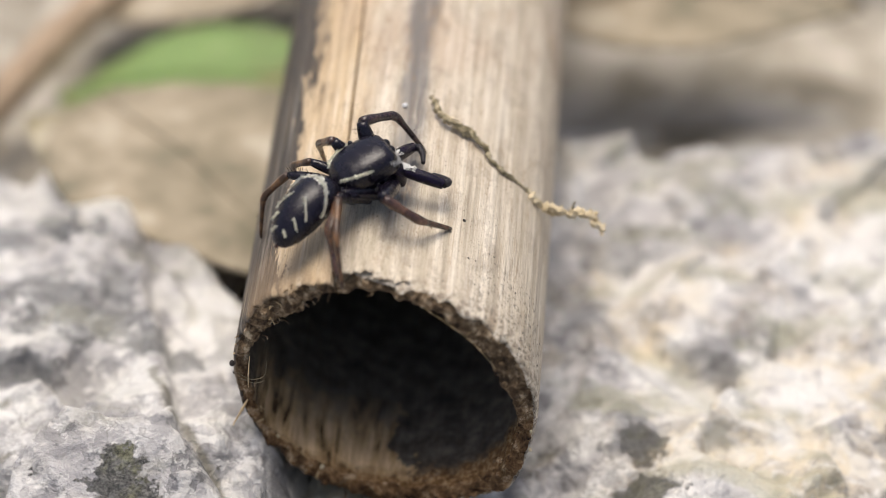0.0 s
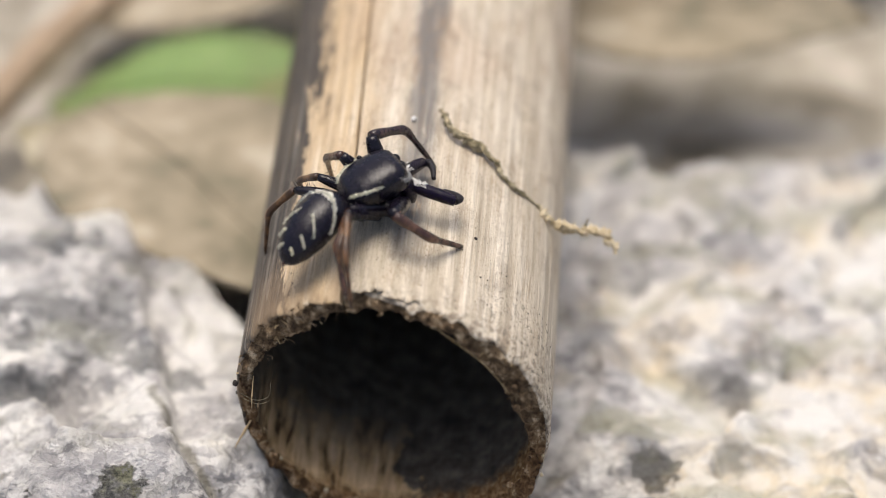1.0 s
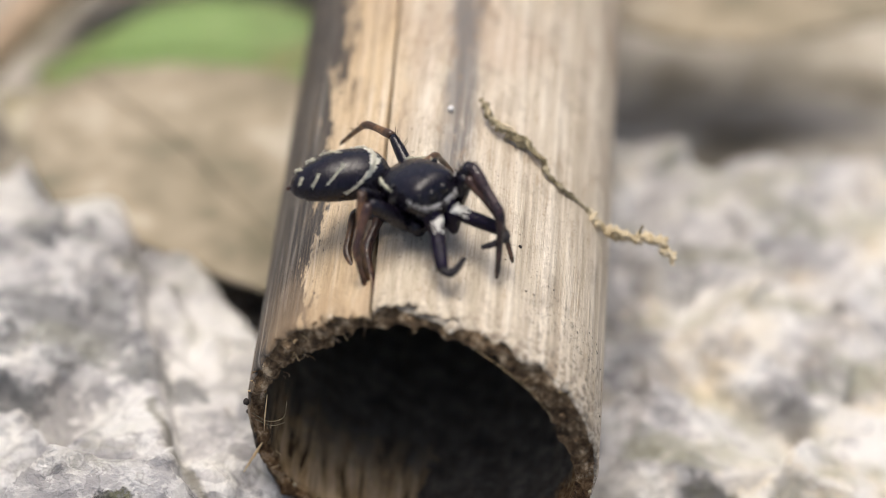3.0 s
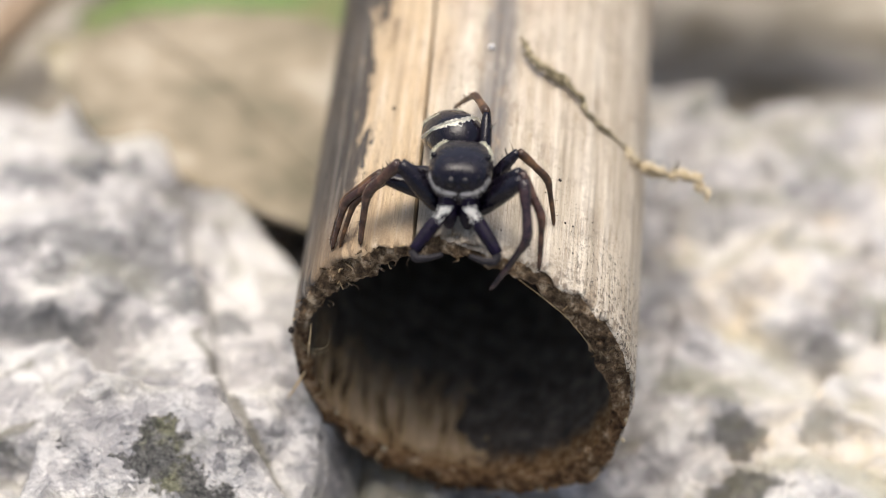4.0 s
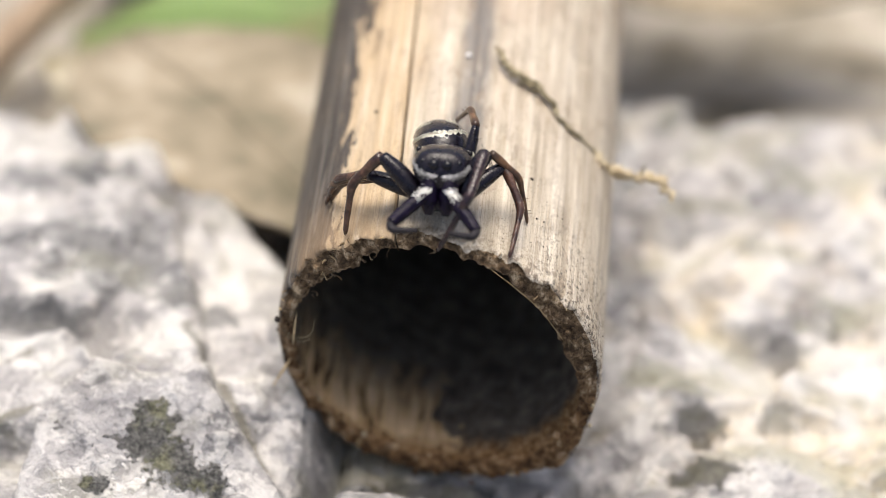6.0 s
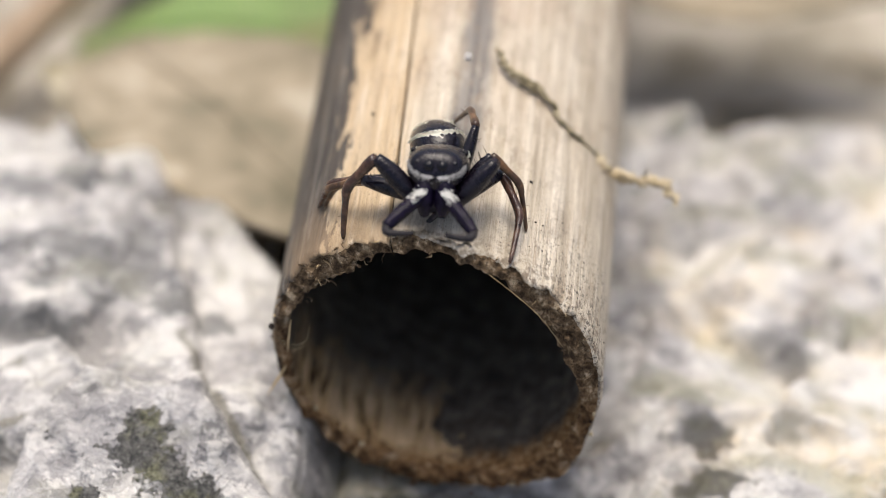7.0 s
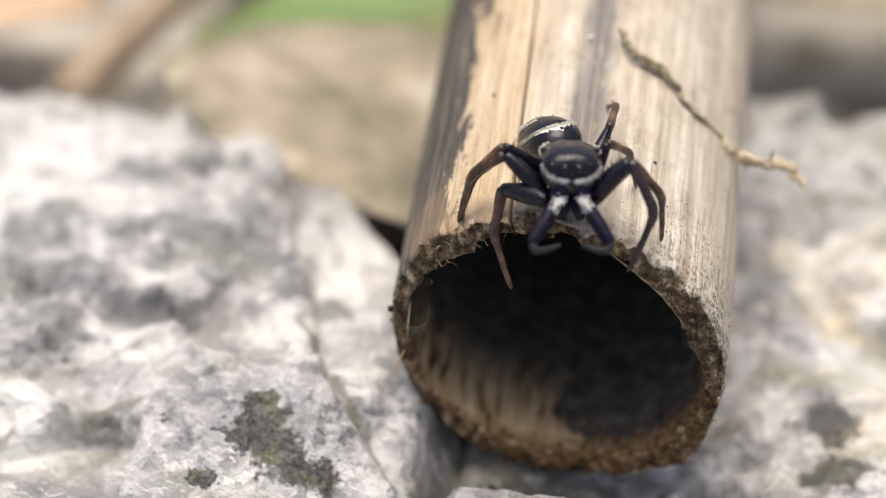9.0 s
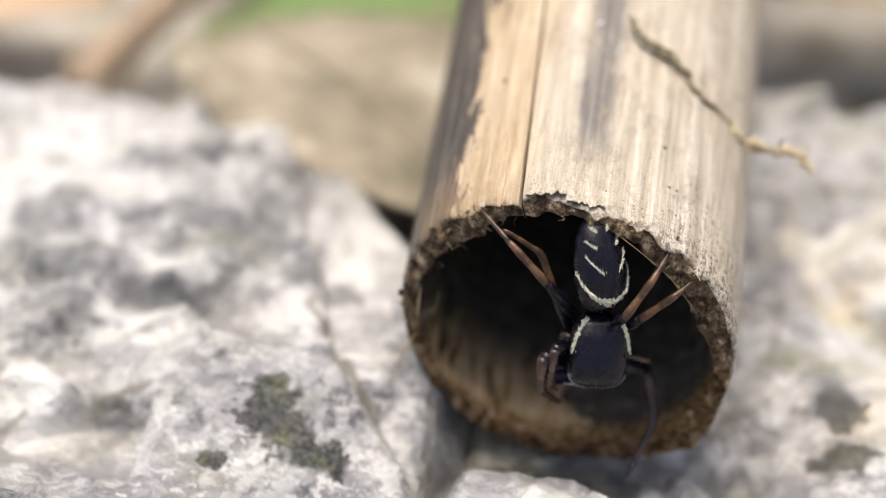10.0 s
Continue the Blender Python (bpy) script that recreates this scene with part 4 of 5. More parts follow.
def shell(at, us, sides=40):
    bm = bmesh.new()
    rings = [[bm.verts.new(at(u, 360 * k / sides - 180)) for k in range(sides)] for u in us]
    for a, b in zip(rings, rings[1:]):
        for k in range(sides):
            bm.faces.new((a[k], a[(k + 1) % sides], b[(k + 1) % sides], b[k]))
    for ring in (rings[0], rings[-1]):
        mid = sum((v.co for v in ring), Vector()) / sides
        c = bm.verts.new(mid + (Vector((0, 0.04, 0.0)) if ring is rings[-1] and at is carapace_at else Vector()))
        for k in range(sides):
            bm.faces.new((ring[k], ring[(k + 1) % sides], c))
    bmesh.ops.recalc_face_normals(bm, faces=bm.faces)
    return bm


def scales(bm, places, rng, length=0.15, width=0.04, per=1):
    """Little flat hairs lying on a surface; places: (point, outward, lie)."""
    for p, n, lie in places:
        for _ in range(per):
            q = p + Vector((rng.gauss(0, 0.025), rng.gauss(0, 0.025), rng.gauss(0, 0.025)))
            d = (lie + Vector((rng.gauss(0, 0.16), rng.gauss(0, 0.16), rng.gauss(0, 0.16)))).normalized()
            side = d.cross(n).normalized() * width * rng.uniform(0.6, 1.2)
            a, l = n * 0.012, length * rng.uniform(0.6, 1.2)
            v = [bm.verts.new(c) for c in (q - side, q + side, q + d * l + a * 1.3, q + d * l * 0.4 + a * 2.2, q + d * l * 0.4 - a)]
            for f in ((0, 1, 3), (1, 2, 3), (2, 0, 3), (1, 0, 4), (2, 1, 4), (0, 2, 4)):
                bm.faces.new([v[i] for i in f])
    return bm


def ribbon(bm, at, n, ragged):
    """A raised strip along a surface; at(along 0..1, across -1..1, height)."""
    rows = []
    for i in range(n):
        f = i / (n - 1)
        lo = max(0.08, 1 + 0.35 * ragged * noise.noise(Vector((f * 21, 0.3, ragged))))
        hi = max(0.08, 1 + 0.35 * ragged * noise.noise(Vector((f * 21, 5.3, ragged))))
        rows.append([bm.verts.new(at(f, w, o)) for w, o in ((-lo, -0.02), (-0.7 * lo, 0.012), (0, 0.022), (0.7 * hi, 0.012), (hi, -0.02))])
    for a, b in zip(rows, rows[1:]):
        for k in range(4):
            bm.faces.new((a[k], a[k + 1], b[k + 1], b[k]))
    bmesh.ops.recalc_face_normals(bm, faces=bm.faces)
    return bm


def surface_band(at, uv, lie, n=60, spread=1):
    """Places along a band on a shell, given as (u, v) corners."""
    out = []
    for k in range(n):
        s = k / (n - 1) * (len(uv) - 1)
        i = min(int(s), len(uv) - 2)
        f = s - i
        u, v = uv[i][0] * (1 - f) + uv[i + 1][0] * f, uv[i][1] * (1 - f) + uv[i + 1][1] * f
        p = at(u, v, 0.012)
        out.append((p, (at(u, v, 0.2) - p).normalized(), Vector(lie)))
    return out


LEG_HIPS = [(0.61, 0.63, -0.95), (0.69, 0.15, -0.95), (0.67, -0.36, -0.90), (0.51, -0.82, -0.75)]
LEG_L1 = [1.7, 1.7, 1.5, 1.9]
HEAD = 1.02    # size of the head against the abdomen


def lower_length(s, k):
    """The left foreleg is the longest."""
    return 3.3 if (s, k) == (-1, 0) else (2.95, 2.9, 2.6, 2.95)[k]


def build_spider():
    rng = random.Random(11)

    def head_part(name, bm, material, parent, label=""):
        for v in bm.verts:
            v.co *= HEAD
        return part(name, bm, material, parent, label)

    spider = tagged(new("jumping_spider"), "small black jumping spider with white bands and red-brown legs", "spider")
    us = [i / 30 for i in range(31)]
    body = head_part("carapace", shell(carapace_at, us), BLACK, spider, "glossy black carapace")
    # eyes in their rows
    for x, y, z, r in ((0.20, 0.98, 0.17, 0.17), (0.54, 0.88, 0.23, 0.115), (0.76, 0.44, 0.36, 0.05), (0.77, 0.02, 0.42, 0.09)):
        for s in (-1, 1):
            bm = bmesh.new()
            bmesh.ops.create_uvsphere(bm, u_segments=18, v_segments=12, radius=r, matrix=Matrix.Translation((s * x, y, z)))
            head_part("eye", bm, EYE, body, "black glossy eye")
    # the pale band under the eyes, and the side stripes
    def brow(a, h, out):
        c, d = math.cos(radians(a)), math.sin(radians(a))
        return Vector(((0.885 + out) * math.copysign(abs(d) ** 0.62, d), 0.02 + (1.09 + out) * math.copysign(abs(c) ** 0.62, c), -0.16 + h + 0.42 * abs(d) ** 2.0))
    bm = ribbon(bmesh.new(), lambda f, w, o: brow(-62 + 124 * f, w * 0.075 * (1 - 0.2 * abs(2 * f - 1) ** 4), 0.6 * o - 0.012), 70, 0.8)
    face = [(brow(a, h, 0.02), Vector((math.sin(radians(a)), math.cos(radians(a)), 0)), Vector((-math.cos(radians(a)) * 0.3, 0, -0.8)))
            for a, h in ((rng.uniform(-62, 62), rng.uniform(-0.075, 0.075)) for _ in range(480))]
    head_part("white_face_band", scales(bm, face, rng, 0.05, 0.010, 1), GREYWHITE, body, "band of white scales under the eyes")
    for s in (-1, 1):
        track = [(0.08, 46), (0.16, 54), (0.28, 60), (0.42, 64), (0.54, 66)]
        bm = ribbon(bmesh.new(), lambda f, w, o: carapace_at(np.interp(f, [0, 0.2, 0.5, 0.8, 1], [q[0] for q in track]), s * (np.interp(f, [0, 0.2, 0.5, 0.8, 1], [q[1] for q in track]) + 5.6 * w), 0.6 * o), 50, 4.5)
        band = surface_band(carapace_at, [(u, s * v) for u, v in track], (0, -1, 0), 70)
        head_part("white_side_stripe", scales(bm, band, rng, 0.08, 0.011, 3), CREAM, body, "ragged white stripe")
    # jaws, and the two long palps with their white hair
    palps = []
    for s in (-1, 1):
        head_part("jaw", rod(bmesh.new(), smooth_path([(s * 0.26, 0.74, -0.10), (s * 0.29, 0.92, -0.65), (s * 0.25, 0.98, -1.35)], 8), [0.26 + 0.06 * math.sin(i / 16 * 2.6) - 0.18 * (i / 16) ** 4 for i in range(17)], 16), JAW, spider, "glossy violet-black jaw")
        path = smooth_path([(s * 0.24, 1.00, -0.60), (s * 0.54, 1.24, -0.90), (s * 0.92, 1.58, -1.28), (s * 1.20, 1.84, -1.60)], 8)
        c = len(path)
        palp = head_part("palp", rod(bmesh.new(), path, [0.165 + 0.05 * math.sin(i / c * 3.1) for i in range(c)], 14), JAW, spider, "stout violet-black palp with a white patch")
        ridge = lambda f, w, o, wide: path[int(f)].lerp(path[min(int(f) + 1, c - 1)], f - int(f)) + Vector((s * wide * w * 0.7, -wide * w * 0.5, wide * w * 0.5)) + Vector((0, 0.62, 0.78)) * (0.20 + o - 0.05 * abs(w))
        bm = ribbon(bmesh.new(), lambda f, w, o: ridge(f * c * 0.36, w, o, 0.17 * (1 - 0.4 * f)), 30, 1.0)
        blaze = [(ridge(rng.uniform(0, c * 0.36), rng.uniform(-1, 1), 0.01, 0.15), Vector((0, 0.62, 0.78)), Vector((s * 0.7, 0.1, -0.5))) for _ in range(160)]
        head_part("white_blaze", scales(bm, blaze, rng, 0.12, 0.014), WHITE, palp, "patch of bluish white hair")
        palps.append((s, palp))
        tip = smooth_path([(s * 1.20, 1.84, -1.60), (s * 1.12, 2.02, -1.73), (s * 0.80, 1.98, -1.75), (s * 0.4, 1.82, -1.72)], 6)
        head_part("palp_tip", rod(bmesh.new(), tip, [0.14 - 0.07 * (i / 18) ** 1.5 for i in range(19)], 12), PALP, palp)
    # abdomen with its marks
    abd = part("abdomen", shell(abdomen_at, [0, 0.01, 0.03, 0.06, 0.09, 0.15, 0.22, 0.32, 0.42, 0.52, 0.62, 0.72, 0.82, 0.9, 0.96, 1.0]), BLACK, spider, "velvety black abdomen with white marks")
    abd.location = Vector((0, -1.18, 0.12)) * MM
    bent = lambda f: 0.13 + 0.34 * abs(2 * f - 1) ** 2.2
    bm = ribbon(bmesh.new(), lambda f, w, o: abdomen_at(bent(f) + 0.05 * (1 - 0.45 * abs(2 * f - 1)) * w, -84 + 168 * f, 0.6 * o + 0.006 * (1 - w * w)), 90, 4.0)
    front = surface_band(abdomen_at, [(bent(f / 16), -84 + 168 * f / 16) for f in range(17)], (0, -1, 0), 320)
    part("white_front_band", scales(bm, front, rng, 0.09, 0.011, 2), SILVER, abd, "shiny silvery band")
    for u0, u1, v0, v1 in ((0.44, 0.64, 18, 56), (0.70, 0.78, 26, 56), (0.86, 0.90, 18, 40)):
        for s in (-1, 1):
            bar = surface_band(abdomen_at, [(u0, s * v0), (u1, s * v1)], (0, -1, 0), 22)
            bm = ribbon(bmesh.new(), lambda f, w, o: abdomen_at(u0 + (u1 - u0) * f + 0.014 * w, s * (v0 + (v1 - v0) * f), 0.6 * o), 30, 5.0)
            part("white_bar", scales(bm, bar, rng, 0.08, 0.010, 2), CREAM, abd)
    sp = rod(bmesh.new(), [(0.0, -2.05, 0.02), (0.0, -2.18, 0.01), (0.0, -2.24, 0.0)], [0.09, 0.06, 0.03], 8)
    spinneret = part("spinneret", sp, LEGBROWN, abd)
    spinneret.location = Vector((0, -0.8, 0)) * MM
    head_part("sternum", rod(bmesh.new(), [(0, -0.85, -0.46), (0, -0.4, -0.72), (0, 0.2, -0.80), (0, 0.75, -0.70)], [0.32, 0.56, 0.60, 0.40], 16), BLACK, spider)
    head_part("waist", rod(bmesh.new(), [(0, -0.95, -0.15), (0, -1.2, -0.12), (0, -1.5, -0.08)], [0.28, 0.2, 0.24], 12), BLACK, spider)
    # legs: an upper piece that hinges at the body, a lower one that hinges at the knee
    legs = []
    for s in (-1, 1):
        for k in range(4):
            l1, l2 = LEG_L1[k], lower_length(s, k)
            stout = (0.30, 0.26, 0.20, 0.20)[k]
            n = 14
            bm = rod(bmesh.new(), [(0, l1 * i / n, 0.05 * math.sin(math.pi * i / n)) for i in range(n + 1)],
                     [stout * (0.55 + 0.45 * math.sin(math.pi * min(1, 0.12 + 0.86 * i / n)) ** 0.8) for i in range(n + 1)], 14)
            leg = part("leg", bm, BLACK, spider, "black upper leg")
            bm = bmesh.new()
            for _ in range(9):
                y = rng.uniform(0.45, 1) * l1
                rod(bm, [(0, y, stout * 0.6), (rng.gauss(0, 0.08), y + 0.16, stout * 0.7 + 0.26)], [0.014, 0.004], 4)
            tagged(part("bristles", bm, BLACK, leg), kind="stuff")
            bow = lambda f: (0.21 if l2 > 3.2 else 0.15) * l2 * (min(f / 0.42, 1, (1 - f) / 0.5)) ** 0.9
            n = 22
            rad = np.interp(np.linspace(0, 1, n + 1), [0, 0.06, 0.16, 0.22, 0.45, 0.56, 0.60, 0.8, 0.84, 0.97, 1], np.array([0.75, 0.85, 0.80, 0.66, 0.76, 0.58, 0.48, 0.46, 0.40, 0.38, 0.26]) * (0.22, 0.19, 0.165, 0.165)[k])
            bm = rod(bmesh.new(), [(0, l2 * i / n, bow(i / n)) for i in range(n + 1)], [float(r) for r in rad], 12)
            for _ in range(16):
                f = rng.uniform(0.1, 0.95)
                a = rng.uniform(0, 6.28)
                o = Vector((math.cos(a), 0, math.sin(a)))
                p = Vector((0, l2 * f, bow(f))) + o * 0.05
                rod(bm, [p, p + o * 0.14 + Vector((0, 0.10, 0))], [0.010, 0.003], 4)
            for sx in (-1, 1):
                rod(bm, [(0, l2 - 0.03, 0.01), (sx * 0.03, l2 + 0.03, 0.0), (sx * 0.035, l2 + 0.05, -0.05)], [0.02, 0.014, 0.005], 5)
            low = part("lower_leg", bm, LEGDARK if (s, k) == (-1, 0) else LEGBROWN if k < 2 else LEGTAN, leg, "bristly purplish black lower leg" if (s, k) == (-1, 0) else "bristly red-brown lower leg" if k < 2 else "bristly amber-brown lower leg")
            legs.append((s, k, leg, low))
    return spider, abd, legs, palps


SPIDER, ABDOMEN, LEGS, PALPS = build_spider()
cam.data.dof.use_dof = True
cam.data.dof.focus_object = LEGS[3][3]
cam.data.dof.aperture_fstop = 34.0

# Where the body is: seconds, place in mm, heading (0 towards the open end, 90 towards +x), pitch, the abdomen's heading and pitch.
BODY = [
    (0, -0.73, 4.08, 6.64, 121.2, 6.1, 142.9, 15.8),
    (1.5, -0.73, 4.08, 6.64, 121.2, 6.1, 142.9, 15.8),
    (1.8, -0.89, 4.06, 6.63, 110.7, 2.6, 142.4, 20.6),
    (2, -0.39, 4.28, 6.69, 106.9, 5.5, 137.7, 23.1),
    (2.2, -0.13, 5.19, 6.71, 98.4, 7.1, 130.9, 19.7),
    (2.5, -0.09, 3.97, 6.7, 73.4, 5, 128.5, -2.3),
    (2.7, -0.38, 4.38, 6.69, 58.5, 6.5, 133.7, -6.7),
    (3.8, -0.64, 1.78, 6.66, 0.1, 35, 6.2, 27.6),
    (4, -0.22, 1.64, 6.69, -0.7, 9.5, 24.1, 31.2),
    (4.5, 0.03, 0.89, 6.68, 2.6, -1.7, 29.2, 30.8),
    (5, -0.06, 1.6, 6.68, -3.5, 30.7, 16.2, 27.7),
    (7.5, -0.1, 1.76, 6.69, -0.9, 28.7, 13.8, 28.8),
    (8, -0.23, 1.87, 6.7, -10.2, 36.4, -5.1, 28.8),
    (8.5, -0.08, 1.29, 6.69, -1, 21.6, 7.4, 27.2),
    (9, 0.22, 0.86, 6.69, 7.7, 20.9, 31.3, 31.4),
    (9.4, 1.1, 0.15, 6.5, 11.1, -8.6, 14.7, 29.7),
    (9.6, 1.23, -1.31, 5.28, 16.4, -32.7, 13.8, 2.8),
    (9.8, 1.15, -1.61, 3.3, 14.7, -48, 20.7, -28.4),
    (10, 1.09, -1.74, 1.05, 14.3, -57.4, 35.9, -55.1),
]
# Where each foot stands: seconds and place in mm; and how far the knee swings about the line from hip to foot, in degrees; held through the two rests.
FEET = {}
FEET[-1, 0] = [(0, 1.06, 6.77, 4.98, 0), (1.5, 1.06, 6.77, 4.98, 0), (1.8, 0.6, 7.04, 5.95, -10), (2, 1.47, 5.97, 4.9, 0), (2.2, 2.82, 6.06, 4.41, -60), (2.5, 2.56, 3.83, 4.54, -60), (2.7, 2.23, 2.88, 4.68, 20), (3.8, 0.55, -0.9, 4.14, -50), (4, 0.84, -0.9, 4.4, -20), (4.5, 1.03, -0.9, 3.39, -100), (5, 0.38, -0.56, 5.38, -60), (7.5, -0.05, 0.88, 5.44, 70), (8, -0.63, 1.52, 5.23, 50), (8.5, 0.54, -0.5, 4.27, 10), (9, 2.13, -0.9, 4.24, 0), (9.4, 1.85, -1.4, 2.01, -50), (9.6, 1.83, -1.2, 0, -40), (9.8, 2.59, -1, -2.38, -80), (10, 2.17, -2.4, -3.46, -100)]
FEET[-1, 1] = [(0, -2.32, 6.37, 4.72, -20), (1.5, -2.32, 6.37, 4.72, -20), (1.8, -3.62, 6.77, 3.91, -40), (2, -3.21, 6.77, 4.19, -40), (2.2, 1.13, 7.74, 4.97, 30), (2.5, 1.64, 6.04, 4.86, 30), (2.7, 2.32, 3.51, 4.65, 20), (3.8, 1.94, 0.04, 4.23, 40), (4, 2.18, -0.3, 4.71, 0), (4.5, 2.16, -0.42, 4.72, 0), (5, 2.02, -0.23, 4.77, -30), (7.5, 2.24, -0.18, 4.69, -50), (8, 0.48, -0.75, 5.11, -100), (8.5, 1.94, -0.23, 4.79, 10), (9, 3, 0.49, 4.32, 20), (9.4, 3.31, 1.25, 4.11, 0), (9.6, 3.07, -2.33, 4.26, -80), (9.8, 3.03, -2.36, 4.22, 110), (10, 2.63, -1, 0.07, 0)]
FEET[-1, 2] = [(0, -3.34, 6.21, 4.11, -30), (1.5, -3.34, 6.21, 4.11, -30), (1.8, -3.92, 6, 3.65, -50), (2, -3.82, 5.83, 3.74, -40), (2.2, -1.17, 7.82, 5.11, -20), (2.5, -0.24, 7.66, 5.2, -10), (2.7, -0.13, 7.05, 5.19, -10), (3.8, 2.32, 1.69, 4.66, 10), (4, 2.51, 1.79, 4.59, -10), (4.5, 2.49, 1.8, 4.59, -10), (5, 2.5, 1.73, 4.59, 0), (7.5, 2.58, 1.42, 4.54, 0), (8, 2.58, 1.38, 4.55, 20), (8.5, 2.41, 1.82, 4.63, 10), (9, 2.1, 2.38, 4.74, 0), (9.4, 3.03, 2.74, 4.29, -10), (9.6, 3.4, 1.65, 4.03, -20), (9.8, 3.11, -2.24, 4.17, -40), (10, 4.24, -0.12, 3.21, -30)]
FEET[-1, 3] = [(0, -4.48, 4.5, 2.95, 0), (1.5, -4.48, 4.5, 2.95, 0), (1.8, -4.23, 4.08, 3.29, -30), (2, -4.04, 4.43, 3.52, -30), (2.2, -3.86, 6.14, 3.71, -30), (2.5, -3.39, 7.22, 4.08, -10), (2.7, -3.39, 8.19, 4.09, 0), (3.8, -0.79, 6.15, 5.16, 0), (4, -0.72, 6.06, 5.19, 0), (4.5, -0.16, 5.84, 5.2, 0), (5, 0.03, 5.52, 5.17, -10), (7.5, 0.05, 5.67, 5.19, 0), (8, 1.66, 4.57, 4.86, 20), (8.5, 0.51, 5.82, 5.1, 0), (9, 0.98, 5.78, 5, 10), (9.4, 1.37, 4.61, 4.92, -10), (9.6, 1.62, 2.94, 4.86, -20), (9.8, 1.46, 2.76, 4.9, -10), (10, 3.24, 0.15, 4.1, -30)]
FEET[1, 0] = [(0, 2.19, 3.19, 4.7, 40), (1.5, 2.19, 3.19, 4.7, 40), (1.8, 1.93, 1.7, 4.78, 20), (2, 2.13, 2.41, 4.72, 40), (2.2, 2.48, 3.87, 4.6, 50), (2.5, 0.76, 1.46, 4.45, 30), (2.7, -0.77, 1.43, 4.33, 110), (3.8, -3, 0.49, 4.33, 0), (4, -3.06, 0.74, 4.3, 10), (4.5, -3.08, 0.76, 4.28, 20), (5, -3.05, 0.78, 4.32, 0), (7.5, -2.82, 0.69, 4.45, -10), (8, -2.93, 0.53, 4.39, 0), (8.5, -2.89, 0.58, 4.4, 0), (9, -1.3, -0.9, 3.24, 30), (9.4, -1.07, -1.97, 5.12, 50), (9.6, -2.07, -0.9, 3, 20), (9.8, -1.89, -1, 1.71, 30), (10, -0.04, -1.5, -1.44, 30)]
FEET[1, 1] = [(0, -1.27, 0.23, 5.08, 50), (1.5, -1.27, 0.23, 5.08, 50), (1.8, -1.27, 0.76, 5.07, 110), (2, -0.76, 0.72, 5.15, 110), (2.2, -0.26, 1.15, 4.72, 20), (2.5, 0.67, 1.64, 4.65, 20), (2.7, -0.69, 1.19, 4.07, 10), (3.8, -3.99, 2.23, 3.58, -20), (4, -3.95, 1.2, 3.61, 10), (4.5, -3.98, 1.77, 3.59, 10), (5, -3.69, 2.66, 3.84, -30), (7.5, -3.9, 2.91, 3.66, -30), (8, -3.66, 2.77, 3.88, -70), (8.5, -3.71, 2.43, 3.84, -20), (9, -3.04, 0.7, 4.32, 0), (9.4, -2.66, 0.27, 4.55, 20), (9.6, -3.05, 0.98, 4.31, 40), (9.8, -1.72, -1, 1.87, 20), (10, -0.14, -1.4, -1.03, 10)]
FEET[1, 2] = [(0, -1.4, 0.38, 5.03, 30), (1.5, -1.4, 0.38, 5.03, 30), (1.8, -1.29, -0.02, 5.08, 20), (2, -0.99, 0.33, 4.78, 10), (2.2, -0.35, 1.11, 4.7, 10), (2.5, -0.85, 1.01, 4.15, 10), (2.7, -0.93, 1.4, 4.3, 110), (3.8, -3.97, 2.36, 3.6, -10), (4, -3.7, 1.07, 3.85, 10), (4.5, -3.71, 1.64, 3.84, 10), (5, -3.67, 2.79, 3.87, -40), (7.5, -3.68, 2.85, 3.85, -40), (8, -3.64, 2.88, 3.89, -70), (8.5, -3.65, 2.48, 3.89, -20), (9, -2.99, 0.73, 4.35, 10), (9.4, -2.63, 0.38, 4.55, 20), (9.6, -2.97, 1.03, 4.37, 40), (9.8, -2.87, 0.9, 4.43, 30), (10, -1.98, -0.64, 4.81, 110)]
FEET[1, 3] = [(0, -1.07, -0.3, 5.13, 10), (1.5, -1.07, -0.3, 5.13, 10), (1.8, -1.37, 0.11, 5.05, 0), (2, -0.9, 0.39, 4.83, 0), (2.2, -0.48, 1.16, 4.76, -10), (2.5, -0.79, 1.03, 4.17, 0), (2.7, -0.66, 1.4, 4.28, 0), (3.8, -3.95, 2.43, 3.62, -40), (4, -4.02, 1.51, 3.54, -10), (4.5, -3.82, 1.87, 3.74, -10), (5, -3.83, 3.3, 3.73, -60), (7.5, -3.81, 3.06, 3.75, -60), (8, -3.84, 3.4, 3.72, -80), (8.5, -3.81, 2.98, 3.76, -40), (9, -2.94, 0.75, 4.37, -20), (9.4, -2.59, 0.41, 4.59, -10), (9.6, -1.47, 0.5, 5.03, -10), (9.8, -2.73, 0.88, 4.5, 0), (10, -2.61, 0.23, 4.5, 10)]
# How far the palps are lifted and spread, in degrees.
PALP_LIFT = [(0, 12, -2), (1.6, 12, -2), (2.0, 14, -10), (2.5, 14, -6), (3.8, 4, 0), (4.5, -14, -6), (5.0, 4, 4), (7.6, 4, 4), (8.0, 8, 10), (8.5, 2, 2), (9.0, -14, -8), (9.5, -30, -12), (10.0, -40, -20)]


def between(rows, t):
    """Eased values of a table at a time."""
    for a, b in zip(rows, rows[1:]):
        if t <= b[0]:
            f = 0.0 if b[0] <= a[0] else min(1, max(0, (t - a[0]) / (b[0] - a[0])))
            return [p + (q - p) * (0.5 * f + 0.5 * f * f * (3 - 2 * f)) for p, q in zip(a[1:], b[1:])], f, a, b
    return list(rows[-1][1:]), 1.0, rows[-1], rows[-1]


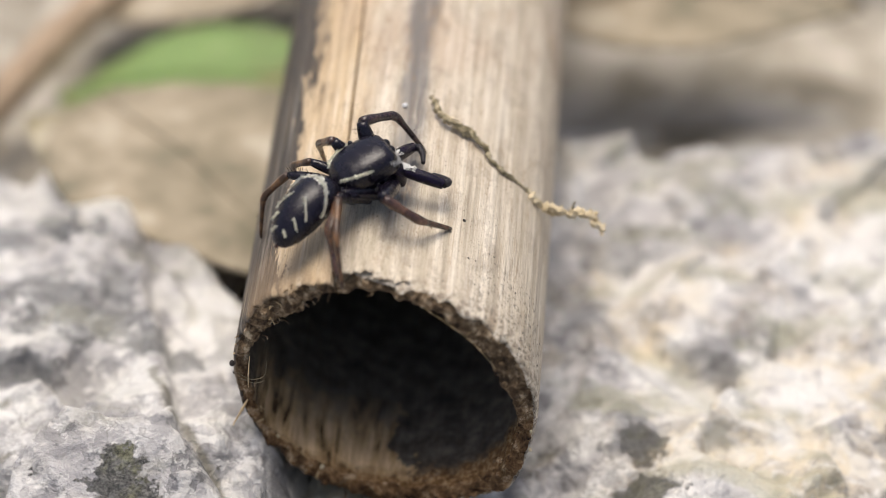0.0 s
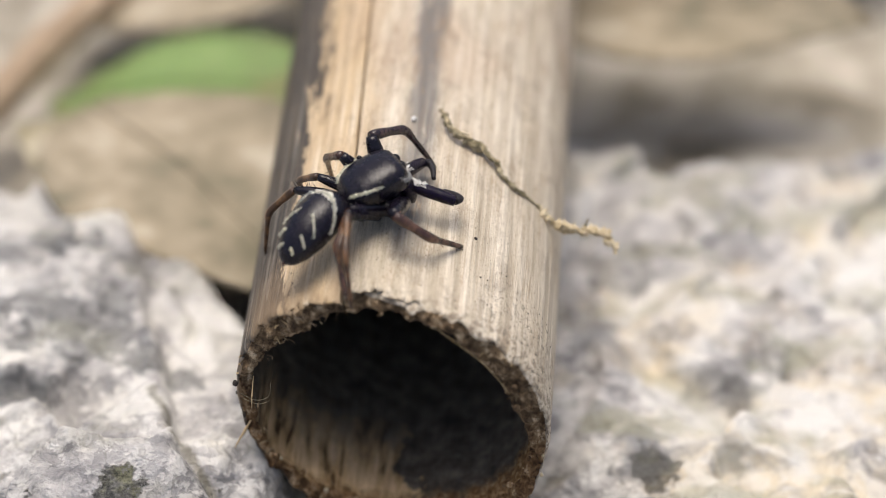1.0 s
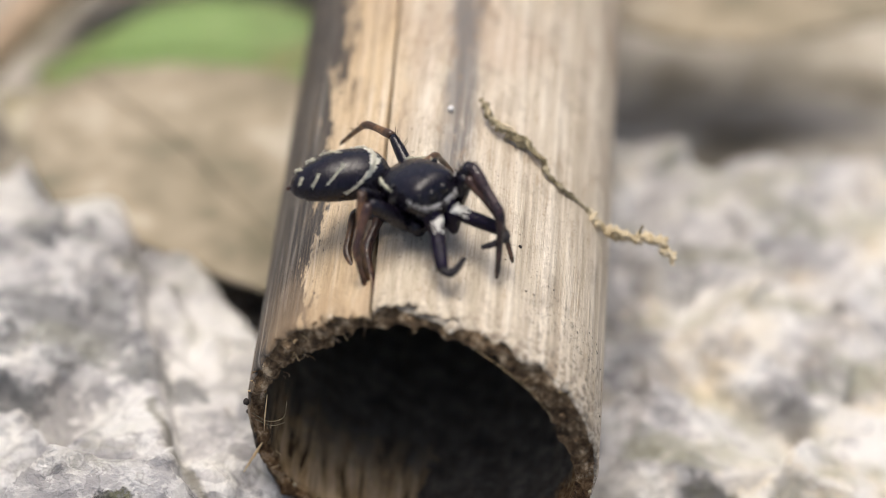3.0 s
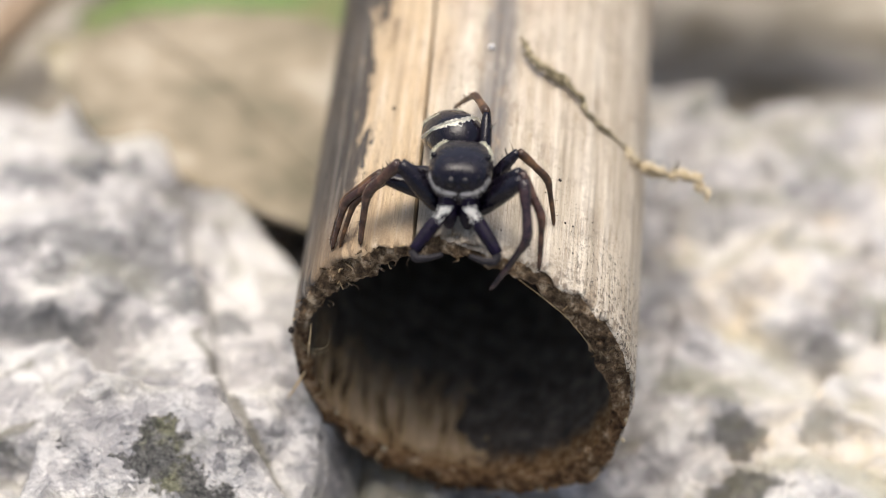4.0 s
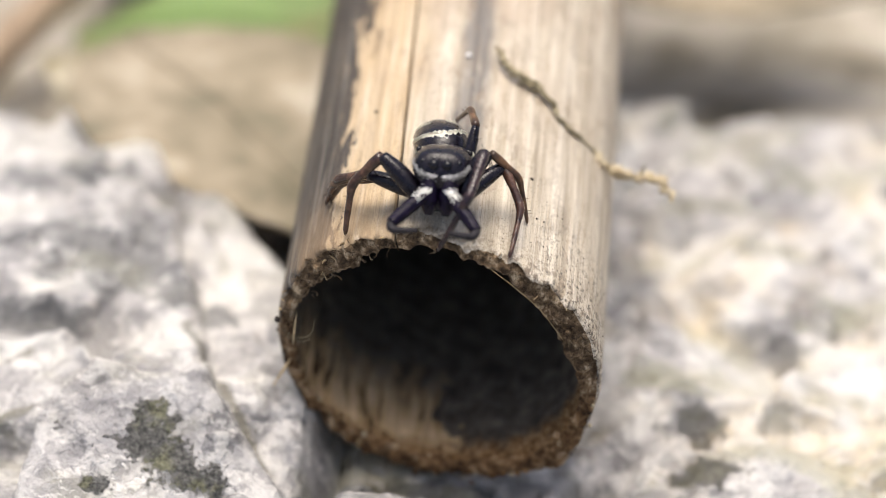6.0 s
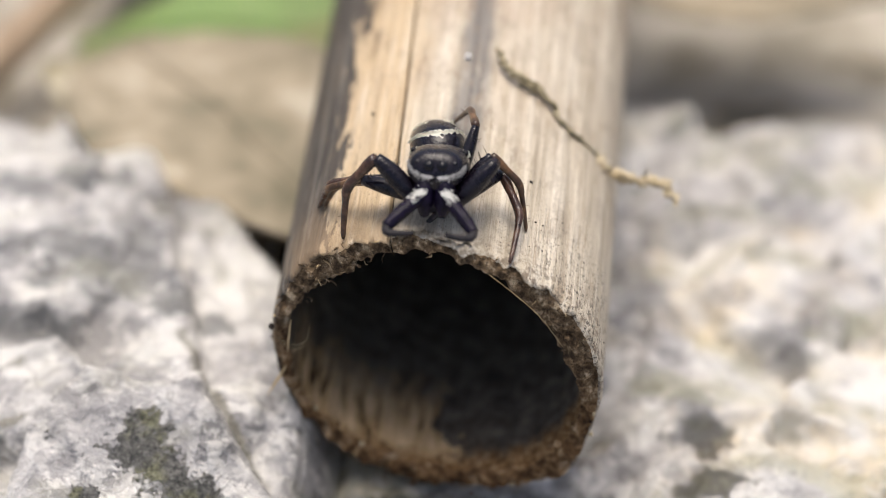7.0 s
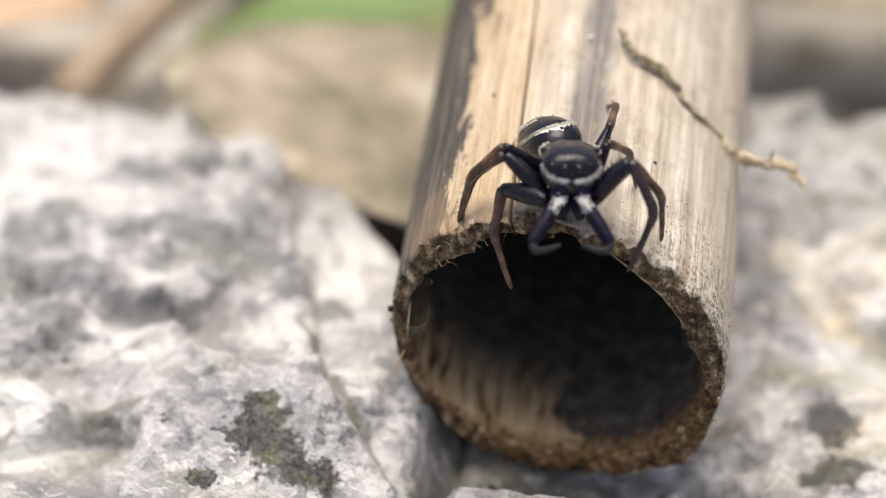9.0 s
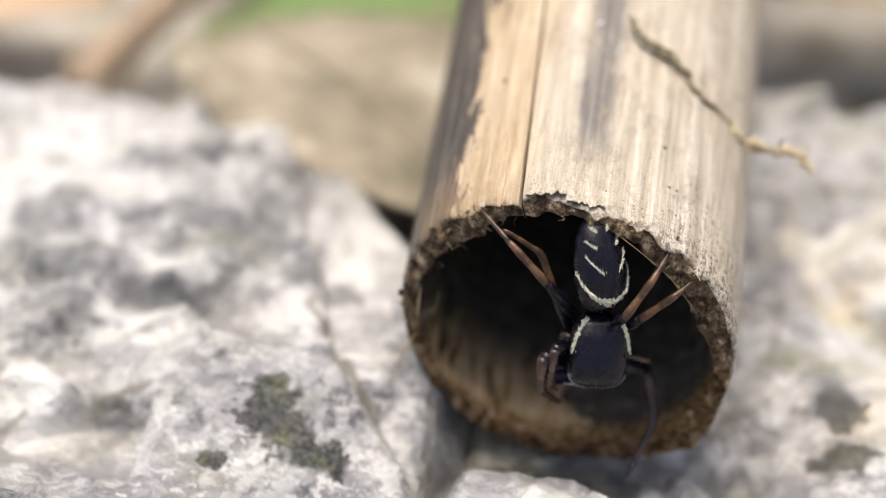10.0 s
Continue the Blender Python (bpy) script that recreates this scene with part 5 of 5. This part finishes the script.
def frame_at(place, heading, pitch):
    n = Vector((place[0], 0, max(place[2], 5.5))).normalized()
    e = Vector((0, 1, 0)).cross(n)
    h = e * math.sin(radians(heading)) - Vector((0, 1, 0)) * math.cos(radians(heading))
    ahead = h * math.cos(radians(pitch)) + n * math.sin(radians(pitch))
    up = n * math.cos(radians(pitch)) - h * math.sin(radians(pitch))
    right = ahead.cross(up)
    m = Matrix((right, ahead, up)).transposed().to_4x4()
    m.translation = Vector(place)
    return m


def in_metres(m):
    m = m.copy()
    m.translation = m.translation * MM
    return m


def bent_leg(hip, foot, up, l1, l2, swivel):
    """The two pieces of a leg from hip to foot, the knee turned about that line; both matrices run along y."""
    d = foot - hip
    dist = min(max(d.length, abs(l1 - l2) + 0.05), l1 + l2 - 0.03)
    along = d.normalized()
    pole = (up - along * up.dot(along)).normalized()
    pole = Matrix.Rotation(radians(swivel), 3, along) @ pole
    c = (l1 * l1 + dist * dist - l2 * l2) / (2 * l1 * dist)
    c = min(1, max(-1, c))
    knee = hip + along * (l1 * c) + pole * (l1 * math.sqrt(1 - c * c))
    end = hip + along * dist
    out = []
    for a, b in ((hip, knee), (knee, end)):
        y = (b - a).normalized()
        side = along.cross(pole)
        z = side.cross(y)
        m = Matrix((side, y, z)).transposed().to_4x4()
        m.translation = a
        out.append(m)
    return out


def motions():
    times = [i / 10 for i in range(101)]
    bodies = []
    for t in times:
        (x, y, z, h, p, ah, ap), *_ = between(BODY, t)
        bodies.append((frame_at((x, y, z), h, p), frame_at((x, y, z), ah, ap)))
    walk(SPIDER, [(t, in_metres(m)) for t, (m, _) in zip(times, bodies)])
    hung = []
    for t, (m, ma) in zip(times, bodies):
        loc = m.inverted() @ ma
        loc.translation = Vector((0, -1.18, 0.12))
        hung.append((t, in_metres(loc)))
    walk(ABDOMEN, hung)
    for s, palp in PALPS:
        rows = []
        for t in times:
            (lift, spread), *_ = between(PALP_LIFT, t)
            base = Vector((s * 0.26, 0.9, -0.60)) * HEAD * MM
            rows.append((t, Matrix.Translation(base) @ Matrix.Rotation(radians(-s * spread), 4, "Z") @ Matrix.Rotation(radians(lift), 4, "X") @ Matrix.Translation(-base)))
        walk(palp, rows)
    for s, k, leg, low in LEGS:
        upper, lower = [], []
        for t, (m, _) in zip(times, bodies):
            place, f, a, b = between(FEET[s, k], t)
            foot, swivel = Vector(place[:3]), place[3]
            step = (Vector(b[1:4]) - Vector(a[1:4])).length
            foot += Vector((foot.x, 0, max(foot.z, 1))).normalized() * 0.22 * min(step, 2.5) * math.sin(math.pi * f)
            x, y, z = LEG_HIPS[k]
            hip = m @ Vector((s * x, y, z))
            up = m.to_3x3() @ Vector((s * 0.35, 0, 1.0))
            mf, ml = bent_leg(hip, foot, up, LEG_L1[k], lower_length(s, k), swivel)
            upper.append((t, in_metres(m.inverted() @ mf)))
            lower.append((t, in_metres(mf.inverted() @ ml)))
        walk(leg, upper)
        walk(low, lower)


motions()
